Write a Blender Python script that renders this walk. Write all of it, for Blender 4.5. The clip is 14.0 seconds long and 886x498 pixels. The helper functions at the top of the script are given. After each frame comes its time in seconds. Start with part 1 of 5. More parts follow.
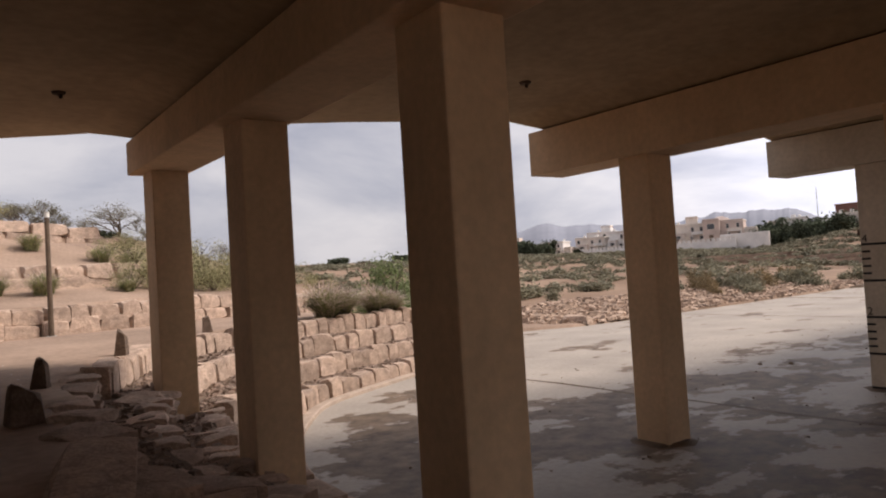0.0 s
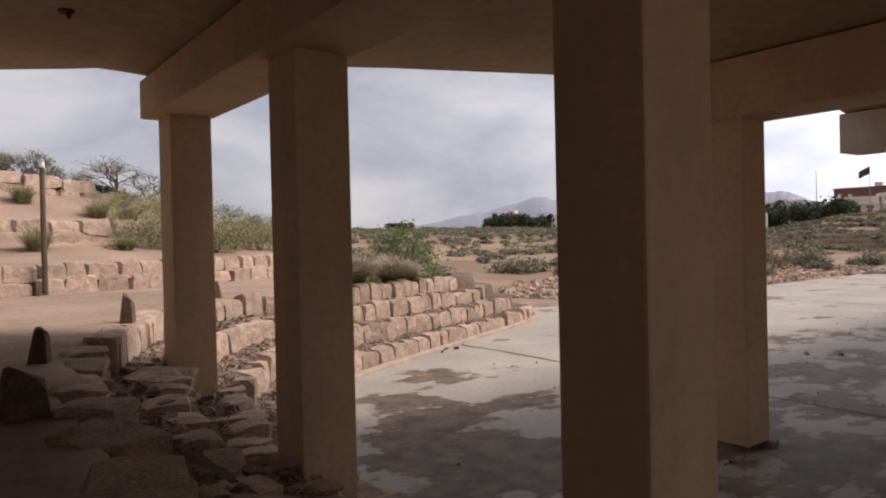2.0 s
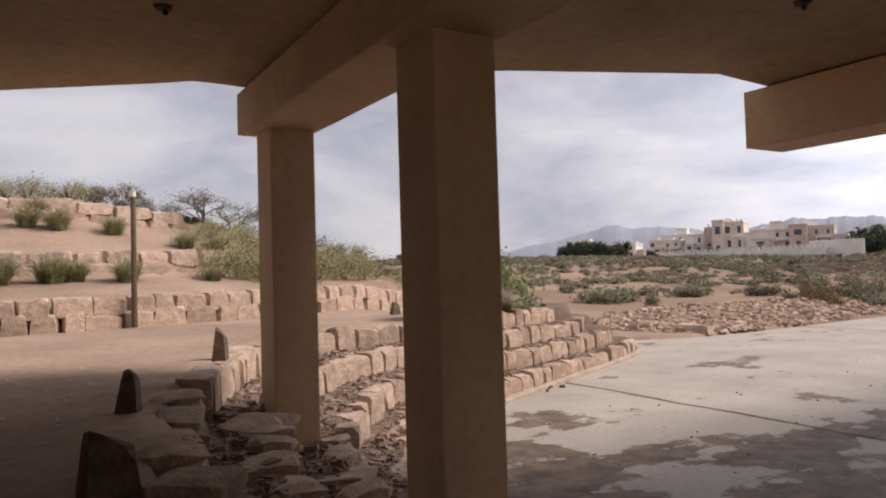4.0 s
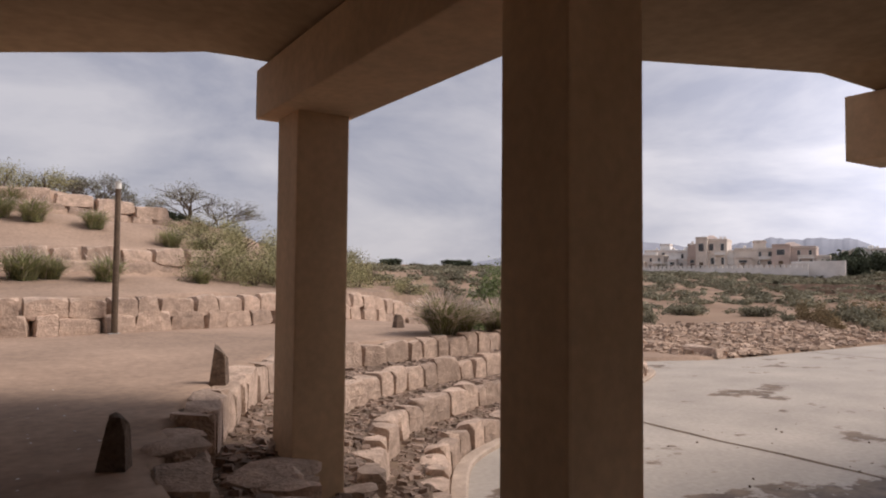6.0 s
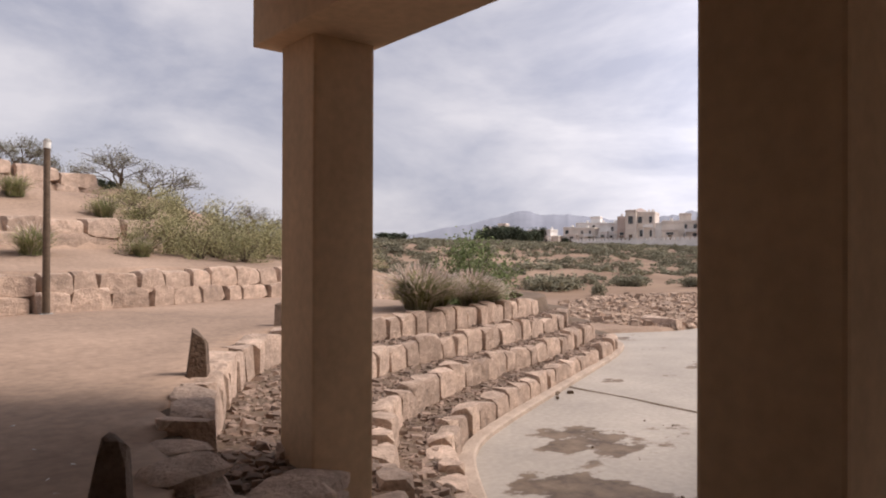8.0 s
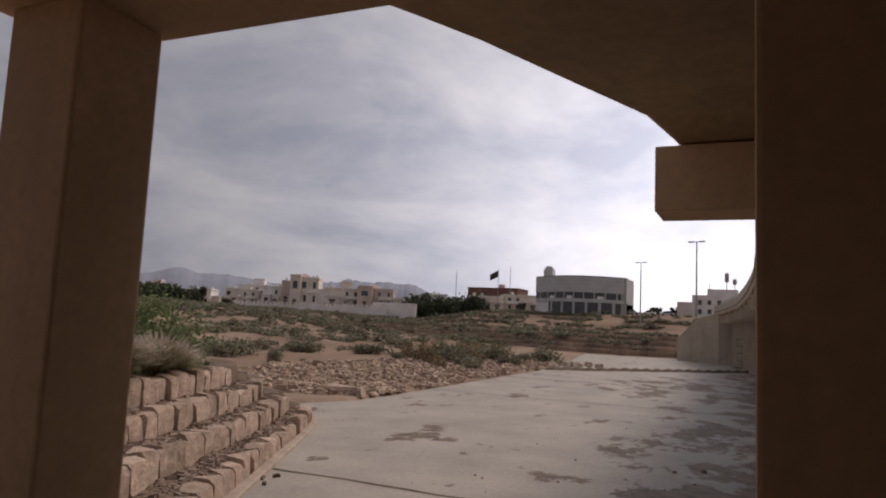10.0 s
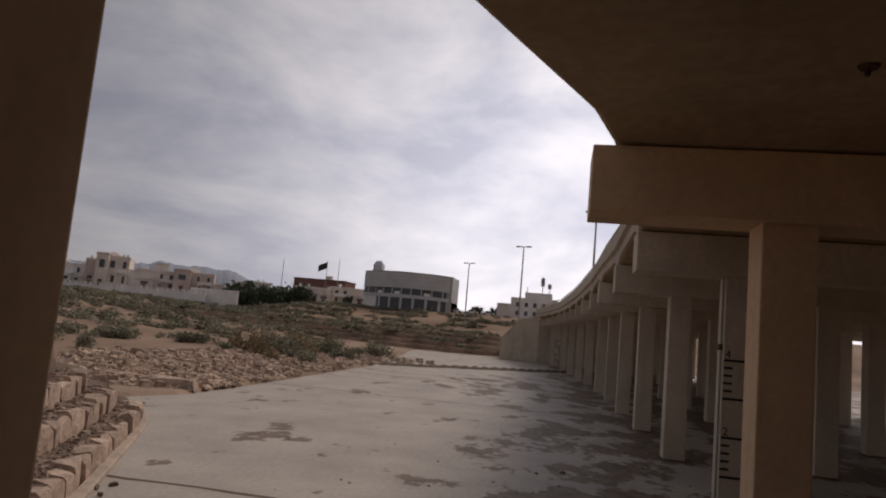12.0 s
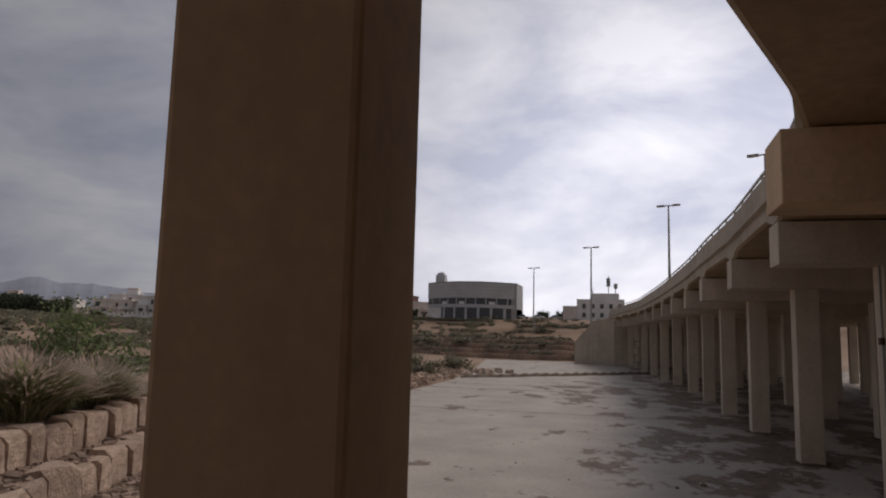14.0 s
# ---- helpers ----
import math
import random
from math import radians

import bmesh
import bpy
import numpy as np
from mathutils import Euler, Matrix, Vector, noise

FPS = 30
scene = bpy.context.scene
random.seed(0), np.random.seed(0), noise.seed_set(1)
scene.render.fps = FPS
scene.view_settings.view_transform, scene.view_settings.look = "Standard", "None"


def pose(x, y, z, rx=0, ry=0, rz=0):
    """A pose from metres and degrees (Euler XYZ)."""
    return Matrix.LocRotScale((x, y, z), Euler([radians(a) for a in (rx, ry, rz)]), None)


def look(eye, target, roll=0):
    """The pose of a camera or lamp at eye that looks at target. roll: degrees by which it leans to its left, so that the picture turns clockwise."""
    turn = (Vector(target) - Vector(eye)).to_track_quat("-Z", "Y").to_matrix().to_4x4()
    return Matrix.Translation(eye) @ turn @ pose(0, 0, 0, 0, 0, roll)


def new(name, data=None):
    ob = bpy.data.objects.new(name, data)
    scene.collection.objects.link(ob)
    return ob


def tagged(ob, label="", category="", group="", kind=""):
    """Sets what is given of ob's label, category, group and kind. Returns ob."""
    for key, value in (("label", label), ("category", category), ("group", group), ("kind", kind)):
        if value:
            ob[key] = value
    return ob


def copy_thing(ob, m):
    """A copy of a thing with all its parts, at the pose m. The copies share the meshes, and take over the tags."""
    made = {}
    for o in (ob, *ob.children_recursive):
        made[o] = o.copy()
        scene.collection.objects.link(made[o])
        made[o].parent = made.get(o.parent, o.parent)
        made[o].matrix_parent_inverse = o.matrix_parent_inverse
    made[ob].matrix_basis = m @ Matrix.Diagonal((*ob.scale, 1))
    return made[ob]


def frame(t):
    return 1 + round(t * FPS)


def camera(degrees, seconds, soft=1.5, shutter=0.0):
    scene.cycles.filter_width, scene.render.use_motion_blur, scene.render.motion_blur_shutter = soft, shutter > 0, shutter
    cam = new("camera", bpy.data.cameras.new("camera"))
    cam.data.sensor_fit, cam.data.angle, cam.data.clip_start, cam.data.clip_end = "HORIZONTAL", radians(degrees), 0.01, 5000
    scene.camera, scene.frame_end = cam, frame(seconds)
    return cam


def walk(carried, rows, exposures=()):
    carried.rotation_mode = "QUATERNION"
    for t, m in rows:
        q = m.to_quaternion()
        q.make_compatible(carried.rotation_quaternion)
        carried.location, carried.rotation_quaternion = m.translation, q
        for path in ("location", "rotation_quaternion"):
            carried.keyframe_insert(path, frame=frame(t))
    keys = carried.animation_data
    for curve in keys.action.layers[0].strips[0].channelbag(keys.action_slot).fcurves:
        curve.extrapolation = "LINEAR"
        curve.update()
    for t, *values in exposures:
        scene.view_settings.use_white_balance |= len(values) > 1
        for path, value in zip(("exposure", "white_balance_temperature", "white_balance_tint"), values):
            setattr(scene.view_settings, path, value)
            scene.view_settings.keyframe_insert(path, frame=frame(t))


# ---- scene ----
cam = camera(65.0, 14.0, soft=2.0)
PATH = [
    (0, (0.254, -0.455, 3.956), (1.434, 1.159, 4.021), -3.5),
    (0.5, (0.197, 0.149, 3.833), (1.453, 1.704, 3.9), -0.9),
    (1, (0.214, 0.621, 3.987), (1.397, 2.233, 4.037), -0.4),
    (1.5, (0.332, 1.233, 4.008), (1.542, 2.825, 4.048), -0.7),
    (2, (0.338, 1.789, 4.023), (1.534, 3.391, 4.0), -1.3),
    (2.5, (0.413, 2.288, 4.024), (1.498, 3.968, 4.062), -2.3),
    (3, (0.426, 2.905, 4.007), (1.565, 4.547, 4.102), -1.7),
    (3.5, (0.505, 3.475, 3.982), (1.582, 5.154, 4.123), -2.2),
    (3.7, (0.541, 3.636, 3.985), (1.567, 5.35, 4.079), -2.1),
    (5.8, (0.641, 5.901, 4.238), (1.721, 7.584, 4.278), 0.8),
    (6, (0.679, 6.173, 4.22), (1.753, 7.858, 4.305), 0.5),
    (6.5, (0.646, 6.831, 4.157), (1.762, 8.489, 4.22), 0.3),
    (7, (0.581, 7.393, 4.166), (1.637, 9.089, 4.257), -0.2),
    (7.5, (0.556, 7.913, 4.191), (1.629, 9.598, 4.273), 1.0),
    (8, (0.515, 8.455, 4.143), (1.752, 10.027, 4.152), 0.2),
    (8.5, (0.514, 8.961, 4.132), (1.81, 10.485, 4.149), -0.2),
    (9, (0.638, 9.495, 4.158), (2.088, 10.862, 4.325), 2.6),
    (9.2, (0.524, 9.767, 4.218), (2.155, 10.908, 4.413), 3.4),
    (11.3, (1.163, 11.845, 4.139), (3.049, 12.474, 4.354), 3.2),
    (11.5, (1.207, 12.048, 4.137), (3.12, 12.591, 4.35), 4.0),
    (12, (1.355, 12.515, 4.143), (3.31, 12.867, 4.372), 5.1),
    (12.5, (1.544, 12.99, 4.193), (3.49, 13.345, 4.486), 0.9),
    (13, (1.565, 13.436, 4.182), (3.524, 13.742, 4.451), 4.3),
    (13.5, (1.668, 13.852, 4.15), (3.631, 14.138, 4.404), 4.3),
    (14, (1.813, 14.364, 4.233), (3.732, 14.873, 4.478), 1.4),
]
EXPOSURES = [(0.0, 0.14, 6950, 16.5), (1.5, 0.14, 6900, 16.5), (2.0, 0.05, 6850, 16), (2.5, 0.22, 6850, 16.5), (3.0, 0.68, 6900, 17), (3.5, 0.3, 6900, 17), (6.0, -0.1, 6800, 17.5), (7.0, 0.02, 6800, 17.5), (7.5, 0.12, 6800, 17.5),
             (8.5, 0.2, 6850, 18), (9.2, -0.35, 6850, 18), (11.5, -1.08, 7050, 18), (12.5, -1.18, 6900, 16.5), (14.0, -1.22, 6700, 15)]
walk(cam, [(t, look(eye, target, roll)) for t, eye, target, roll in PATH], EXPOSURES)

# ---- light ----
SUN_AZ = radians(125)      # clockwise from +y; the bright side of the cloud cover
world = bpy.data.worlds.new("sky")
scene.world = world
world.use_nodes = True
wn, wl = world.node_tree.nodes, world.node_tree.links
wn.clear()


def wnode(kind, **values):
    n = wn.new(kind)
    for k, v in values.items():
        n.inputs[k].default_value = v
    return n


w_out = wn.new("ShaderNodeOutputWorld")
w_bg = wn.new("ShaderNodeBackground")
w_sky = wn.new("ShaderNodeTexSky")
w_sky.sky_type = "NISHITA"
w_sky.sun_disc = False
w_sky.sun_elevation = radians(48)
w_sky.sun_rotation = SUN_AZ
w_sky.dust_density = 3.0
w_dim = wn.new("ShaderNodeVectorMath")
w_dim.operation = "SCALE"
w_dim.inputs["Scale"].default_value = 0.09
w_co = wn.new("ShaderNodeTexCoord")
w_map = wn.new("ShaderNodeMapping")
w_map.inputs["Scale"].default_value = (1.7, 1.7, 4.2)
w_big = wnode("ShaderNodeTexNoise", Scale=1.7, Detail=7.0, Roughness=0.56, Distortion=0.25)
w_ramp = wn.new("ShaderNodeValToRGB")
w_ramp.color_ramp.elements[0].position, w_ramp.color_ramp.elements[0].color = 0.36, (0.54, 0.59, 0.72, 1)
w_ramp.color_ramp.elements[1].position, w_ramp.color_ramp.elements[1].color = 0.61, (0.92, 0.95, 1.02, 1)
# the veil is brighter towards the hidden sun and the horizon
w_dot = wn.new("ShaderNodeVectorMath")
w_dot.operation = "DOT_PRODUCT"
w_dot.inputs[1].default_value = (math.sin(SUN_AZ - 0.5) * 0.95, math.cos(SUN_AZ - 0.5) * 0.95, 0.05)
w_lift = wnode("ShaderNodeMapRange")
w_lift.inputs["From Min"].default_value, w_lift.inputs["From Max"].default_value = -0.25, 0.92
w_pow = wn.new("ShaderNodeMath")
w_pow.operation = "POWER"
w_pow.inputs[1].default_value = 9.0
w_glow = wnode("ShaderNodeMapRange")
w_glow.inputs["To Min"].default_value, w_glow.inputs["To Max"].default_value = 0.78, 3.0
w_mul = wn.new("ShaderNodeVectorMath")
w_mul.operation = "SCALE"
w_mix = wn.new("ShaderNodeMix")
w_mix.data_type = "RGBA"
w_mix.inputs["Factor"].default_value = 0.86
wl.new(w_co.outputs["Generated"], w_map.inputs["Vector"])
wl.new(w_map.outputs["Vector"], w_big.inputs["Vector"])
wl.new(w_big.outputs["Fac"], w_ramp.inputs["Fac"])
wl.new(w_co.outputs["Generated"], w_dot.inputs[0])
wl.new(w_dot.outputs["Value"], w_lift.inputs["Value"])
wl.new(w_lift.outputs["Result"], w_pow.inputs[0])
wl.new(w_pow.outputs[0], w_glow.inputs["Value"])
wl.new(w_ramp.outputs["Color"], w_mul.inputs[0])
wl.new(w_glow.outputs["Result"], w_mul.inputs["Scale"])
wl.new(w_sky.outputs["Color"], w_dim.inputs[0])
wl.new(w_dim.outputs["Vector"], w_mix.inputs["A"])
wl.new(w_mul.outputs["Vector"], w_mix.inputs["B"])
wl.new(w_mix.outputs["Result"], w_bg.inputs["Color"])
w_bg.inputs["Strength"].default_value = 0.92
wl.new(w_bg.outputs["Background"], w_out.inputs["Surface"])

sun_data = bpy.data.lights.new("sun", "SUN")
sun_data.energy = 3.1
sun_data.angle = radians(20)
sun_data.color = (1.0, 0.95, 0.88)
sun = new("sun", sun_data)
sun.matrix_basis = look((math.sin(SUN_AZ) * 60, math.cos(SUN_AZ) * 60, 74.6), (0, 0, 8))


# ---- materials ----
def material(name, base, vary=0.25, scale=1.2, fine=14.0, rough=0.9, bump=0.3, depth=0.02, tint=None, island=0.0, piece=0.0, spec=0.3,
             translucent=0.0):
    """Two scales of noise on a base colour, relief, and a shade of its own for each piece."""
    m = bpy.data.materials.new(name)
    m.use_nodes = True
    n, l = m.node_tree.nodes, m.node_tree.links
    b = n["Principled BSDF"]
    b.inputs["Roughness"].default_value = rough
    b.inputs["Specular IOR Level"].default_value = spec
    co = n.new("ShaderNodeNewGeometry")
    n1 = n.new("ShaderNodeTexNoise")
    n1.inputs["Scale"].default_value, n1.inputs["Detail"].default_value, n1.inputs["Roughness"].default_value = scale, 6.0, 0.6
    n2 = n.new("ShaderNodeTexNoise")
    n2.inputs["Scale"].default_value, n2.inputs["Detail"].default_value = fine, 5.0
    l.new(co.outputs["Position"], n1.inputs["Vector"])
    l.new(co.outputs["Position"], n2.inputs["Vector"])
    r = n.new("ShaderNodeValToRGB")
    low = tint or tuple(c * (1 - vary) for c in base)
    high = tuple(min(1, c * (1 + vary * 0.8)) for c in base)
    r.color_ramp.elements[0].position, r.color_ramp.elements[0].color = 0.33, (*low, 1)
    r.color_ramp.elements[1].position, r.color_ramp.elements[1].color = 0.68, (*high, 1)
    l.new(n1.outputs["Fac"], r.inputs["Fac"])
    mx = n.new("ShaderNodeMix")
    mx.data_type, mx.blend_type = "RGBA", "MULTIPLY"
    mx.inputs["Factor"].default_value = 1.0
    l.new(r.outputs["Color"], mx.inputs["A"])
    g = n.new("ShaderNodeMapRange")
    g.inputs["From Min"].default_value, g.inputs["From Max"].default_value = 0.3, 0.7
    g.inputs["To Min"].default_value, g.inputs["To Max"].default_value = 1 - vary * 0.7, 1 + vary * 0.5
    l.new(n2.outputs["Fac"], g.inputs["Value"])
    last = g.outputs["Result"]
    for amount, node, out in ((island, co, "Random Per Island"), (piece, None, "Random")):
        if amount:
            src = node or n.new("ShaderNodeObjectInfo")
            q = n.new("ShaderNodeMapRange")
            q.inputs["To Min"].default_value, q.inputs["To Max"].default_value = 1 - amount, 1 + amount
            l.new(src.outputs[out], q.inputs["Value"])
            t = n.new("ShaderNodeMath")
            t.operation = "MULTIPLY"
            l.new(last, t.inputs[0])
            l.new(q.outputs["Result"], t.inputs[1])
            last = t.outputs[0]
    l.new(last, mx.inputs["B"])
    l.new(mx.outputs["Result"], b.inputs["Base Color"])
    if bump:
        add = n.new("ShaderNodeMath")
        add.operation = "MULTIPLY_ADD"
        add.inputs[1].default_value = 0.4
        l.new(n2.outputs["Fac"], add.inputs[0])
        l.new(n1.outputs["Fac"], add.inputs[2])
        bp = n.new("ShaderNodeBump")
        bp.inputs["Strength"].default_value, bp.inputs["Distance"].default_value = bump, depth
        l.new(add.outputs[0], bp.inputs["Height"])
        l.new(bp.outputs["Normal"], b.inputs["Normal"])
    if translucent:
        tr = n.new("ShaderNodeBsdfTranslucent")
        sh = n.new("ShaderNodeMixShader")
        sh.inputs["Fac"].default_value = translucent
        l.new(mx.outputs["Result"], tr.inputs["Color"])
        l.new(b.outputs["BSDF"], sh.inputs[1])
        l.new(tr.outputs["BSDF"], sh.inputs[2])
        l.new(sh.outputs["Shader"], n["Material Output"].inputs["Surface"])
    return m


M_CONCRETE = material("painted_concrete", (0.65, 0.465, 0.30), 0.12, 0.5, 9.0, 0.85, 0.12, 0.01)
# Darker than the piers: part of the underside's shade is in this tone.
M_SOFFIT = material("shade_toned_deck_concrete", (0.40, 0.295, 0.19), 0.18, 0.35, 5.0, 0.9, 0.15, 0.01)
M_PIER = material("pale_pier_concrete", (0.56, 0.475, 0.375), 0.14, 0.5, 9.0, 0.85, 0.12, 0.01)
M_FASCIA = material("pale_concrete", (0.46, 0.39, 0.31), 0.16, 0.4, 6.0, 0.9, 0.15, 0.01)
M_BLOCK = material("sandstone_block", (0.475, 0.35, 0.272), 0.26, 3.2, 19.0, 0.95, 1.0, 0.07, piece=0.2)
M_BLOCK_JOINED = material("sandstone_rubble", (0.27, 0.195, 0.152), 0.3, 1.8, 15.0, 0.95, 0.6, 0.03, island=0.35)
M_ROCKS = material("field_rock", (0.42, 0.305, 0.23), 0.3, 1.8, 15.0, 0.95, 0.6, 0.03, island=0.3)
M_EARTH = material("tread_earth", (0.17, 0.12, 0.085), 0.35, 1.6, 22.0, 1.0, 0.6, 0.03)
M_GROUND = material("sandy_ground", (0.345, 0.243, 0.18), 0.25, 0.22, 7.0, 1.0, 0.5, 0.03)
M_KERB = material("kerb_mortar", (0.44, 0.345, 0.275), 0.2, 1.5, 18.0, 0.95, 0.4, 0.015)
M_WHITE = material("white_render", (0.80, 0.77, 0.74), 0.12, 0.3, 3.0, 0.9, 0.0)
M_CREAM = material("cream_render", (0.72, 0.64, 0.57), 0.14, 0.3, 3.0, 0.9, 0.0)
M_ROSE = material("rose_render", (0.56, 0.45, 0.40), 0.16, 0.3, 3.0, 0.9, 0.0)
M_BRICKRED = material("red_brown_cladding", (0.20, 0.10, 0.08), 0.2, 0.4, 3.0, 0.8, 0.0)
M_GREYCLAD = material("grey_metal_cladding", (0.52, 0.515, 0.51), 0.1, 0.3, 3.0, 0.5, 0.0)
M_DARKGLASS = material("dark_window_glass", (0.06, 0.065, 0.07), 0.2, 0.6, 3.0, 0.2, 0.0, spec=0.6)
M_STEEL = material("galvanised_steel", (0.34, 0.33, 0.31), 0.15, 2.0, 20.0, 0.5, 0.0)
M_POST = material("brown_painted_steel", (0.13, 0.09, 0.06), 0.3, 2.5, 20.0, 0.6, 0.1, 0.005)
M_CAPWHITE = material("white_lamp_cap", (0.78, 0.76, 0.70), 0.1, 3.0, 20.0, 0.5, 0.0)
M_BLACK = material("black_gauge_paint", (0.02, 0.018, 0.016), 0.3, 4.0, 30.0, 0.7, 0.0)
M_RUST = material("rusty_fixture", (0.10, 0.06, 0.04), 0.4, 6.0, 40.0, 0.8, 0.2, 0.005)
# Distance haze is put into the ridge colour as pale blue-grey.
M_MOUNTAIN = material("haze_tinted_mountain", (0.28, 0.295, 0.345), 0.06, 0.004, 0.03, 1.0, 0.0)
# Leaf tone raised: the aerial haze over the flats is in this colour.
M_SCRUB = material("scrub_leaf", (0.255, 0.24, 0.17), 0.35, 0.08, 1.2, 0.9, 0.0, island=0.4, translucent=0.2)
# Marker stone tone, with the deep shade they stand in put into it.
M_DARKSTONE = material("shade_darkened_stone", (0.17, 0.12, 0.09), 0.3, 4.5, 22.0, 0.95, 1.0, 0.06)
M_SILT = material("damp_silt", (0.13, 0.09, 0.06), 0.4, 2.0, 18.0, 0.9, 0.3, 0.01)
M_FLAG = material("dark_flag_cloth", (0.07, 0.05, 0.05), 0.2, 1.0, 9.0, 0.9, 0.0)


def two_soils(m):
    """Tan plaza sand passes into red-brown soil on the flats to the east."""
    n, l = m.node_tree.nodes, m.node_tree.links
    b = n["Principled BSDF"]
    sand = b.inputs["Base Color"].links[0].from_socket
    geo = n.new("ShaderNodeNewGeometry")
    xyz = n.new("ShaderNodeSeparateXYZ")
    l.new(geo.outputs["Position"], xyz.inputs["Vector"])
    nz = n.new("ShaderNodeTexNoise")
    nz.inputs["Scale"].default_value, nz.inputs["Detail"].default_value = 0.06, 8.0
    l.new(geo.outputs["Position"], nz.inputs["Vector"])
    soil = n.new("ShaderNodeValToRGB")
    soil.color_ramp.elements[0].position, soil.color_ramp.elements[0].color = 0.36, (0.20, 0.128, 0.085, 1)
    soil.color_ramp.elements[1].position, soil.color_ramp.elements[1].color = 0.66, (0.34, 0.235, 0.165, 1)
    l.new(nz.outputs["Fac"], soil.inputs["Fac"])
    wob = n.new("ShaderNodeMath")
    wob.operation = "MULTIPLY_ADD"
    wob.inputs[1].default_value = 30.0
    l.new(nz.outputs["Fac"], wob.inputs[0])
    l.new(xyz.outputs["X"], wob.inputs[2])
    side = n.new("ShaderNodeMapRange")
    side.interpolation_type = "SMOOTHSTEP"
    for k, v in (("From Min", 42.0), ("From Max", 60.0)):
        side.inputs[k].default_value = v
    l.new(wob.outputs[0], side.inputs["Value"])
    mx = n.new("ShaderNodeMix")
    mx.data_type = "RGBA"
    l.new(side.outputs["Result"], mx.inputs["Factor"])
    l.new(sand, mx.inputs["A"])
    l.new(soil.outputs["Color"], mx.inputs["B"])
    l.new(mx.outputs["Result"], b.inputs["Base Color"])


two_soils(M_GROUND)


def streaks(m, amount, sideways=5.0):
    """Rain and dust streaks running down a wall."""
    n, l = m.node_tree.nodes, m.node_tree.links
    b = n["Principled BSDF"]
    clean = b.inputs["Base Color"].links[0].from_socket
    geo = n.new("ShaderNodeNewGeometry")
    mp = n.new("ShaderNodeMapping")
    mp.inputs["Scale"].default_value = (sideways, sideways, 0.22)
    nz = n.new("ShaderNodeTexNoise")
    nz.inputs["Scale"].default_value, nz.inputs["Detail"].default_value = 1.0, 7.0
    g = n.new("ShaderNodeMapRange")
    for k, v in (("From Min", 0.38), ("From Max", 0.62), ("To Min", 1 - amount), ("To Max", 1 + amount * 0.5)):
        g.inputs[k].default_value = v
    mx = n.new("ShaderNodeMix")
    mx.data_type, mx.blend_type = "RGBA", "MULTIPLY"
    mx.inputs["Factor"].default_value = 1.0
    l.new(geo.outputs["Position"], mp.inputs["Vector"])
    l.new(mp.outputs["Vector"], nz.inputs["Vector"])
    l.new(nz.outputs["Fac"], g.inputs["Value"])
    l.new(clean, mx.inputs["A"])
    l.new(g.outputs["Result"], mx.inputs["B"])
    l.new(mx.outputs["Result"], b.inputs["Base Color"])


def strata(m):
    """Bedding layers of the sandstone: thin level bands in tone and relief."""
    n, l = m.node_tree.nodes, m.node_tree.links
    b = n["Principled BSDF"]
    plain_tone = b.inputs["Base Color"].links[0].from_socket
    under = b.inputs["Normal"].links[0].from_socket
    geo = n.new("ShaderNodeNewGeometry")
    mp = n.new("ShaderNodeMapping")
    mp.inputs["Scale"].default_value = (2.4, 2.4, 6.5)
    nz = n.new("ShaderNodeTexNoise")
    nz.inputs["Scale"].default_value, nz.inputs["Detail"].default_value, nz.inputs["Distortion"].default_value = 1.0, 6.0, 0.6
    g = n.new("ShaderNodeMapRange")
    for k, v in (("From Min", 0.34), ("From Max", 0.62), ("To Min", 0.9), ("To Max", 1.04)):
        g.inputs[k].default_value = v
    mx = n.new("ShaderNodeMix")
    mx.data_type, mx.blend_type = "RGBA", "MULTIPLY"
    mx.inputs["Factor"].default_value = 1.0
    bp = n.new("ShaderNodeBump")
    bp.inputs["Strength"].default_value, bp.inputs["Distance"].default_value = 0.55, 0.03
    own = n.new("ShaderNodeObjectInfo")
    shift = n.new("ShaderNodeMath")
    shift.operation = "MULTIPLY"
    shift.inputs[1].default_value = 70.0
    move = n.new("ShaderNodeVectorMath")
    l.new(own.outputs["Random"], shift.inputs[0])
    l.new(geo.outputs["Position"], move.inputs[0])
    l.new(shift.outputs[0], move.inputs[1])
    l.new(move.outputs["Vector"], mp.inputs["Vector"])
    l.new(mp.outputs["Vector"], nz.inputs["Vector"])
    l.new(nz.outputs["Fac"], g.inputs["Value"])
    l.new(plain_tone, mx.inputs["A"])
    l.new(g.outputs["Result"], mx.inputs["B"])
    l.new(mx.outputs["Result"], b.inputs["Base Color"])
    l.new(nz.outputs["Fac"], bp.inputs["Height"])
    l.new(under, bp.inputs["Normal"])
    l.new(bp.outputs["Normal"], b.inputs["Normal"])


strata(M_BLOCK)
strata(M_DARKSTONE)
streaks(M_CONCRETE, 0.045, 2.2)
streaks(M_FASCIA, 0.05, 2.0)
streaks(M_PIER, 0.06, 2.2)


# ---- meshes ----
def mesh_object(name, verts, faces, mat, parent=None, label="", smooth=False):
    me = bpy.data.meshes.new(name)
    me.from_pydata([tuple(map(float, v)) for v in verts], [], [tuple(map(int, f)) for f in faces])
    me.update()
    me.materials.append(mat)
    if smooth:
        me.polygons.foreach_set("use_smooth", [True] * len(me.polygons))
    ob = new(name, me)
    if parent:
        ob.parent = parent
    if label:
        ob["label"] = label
    return ob


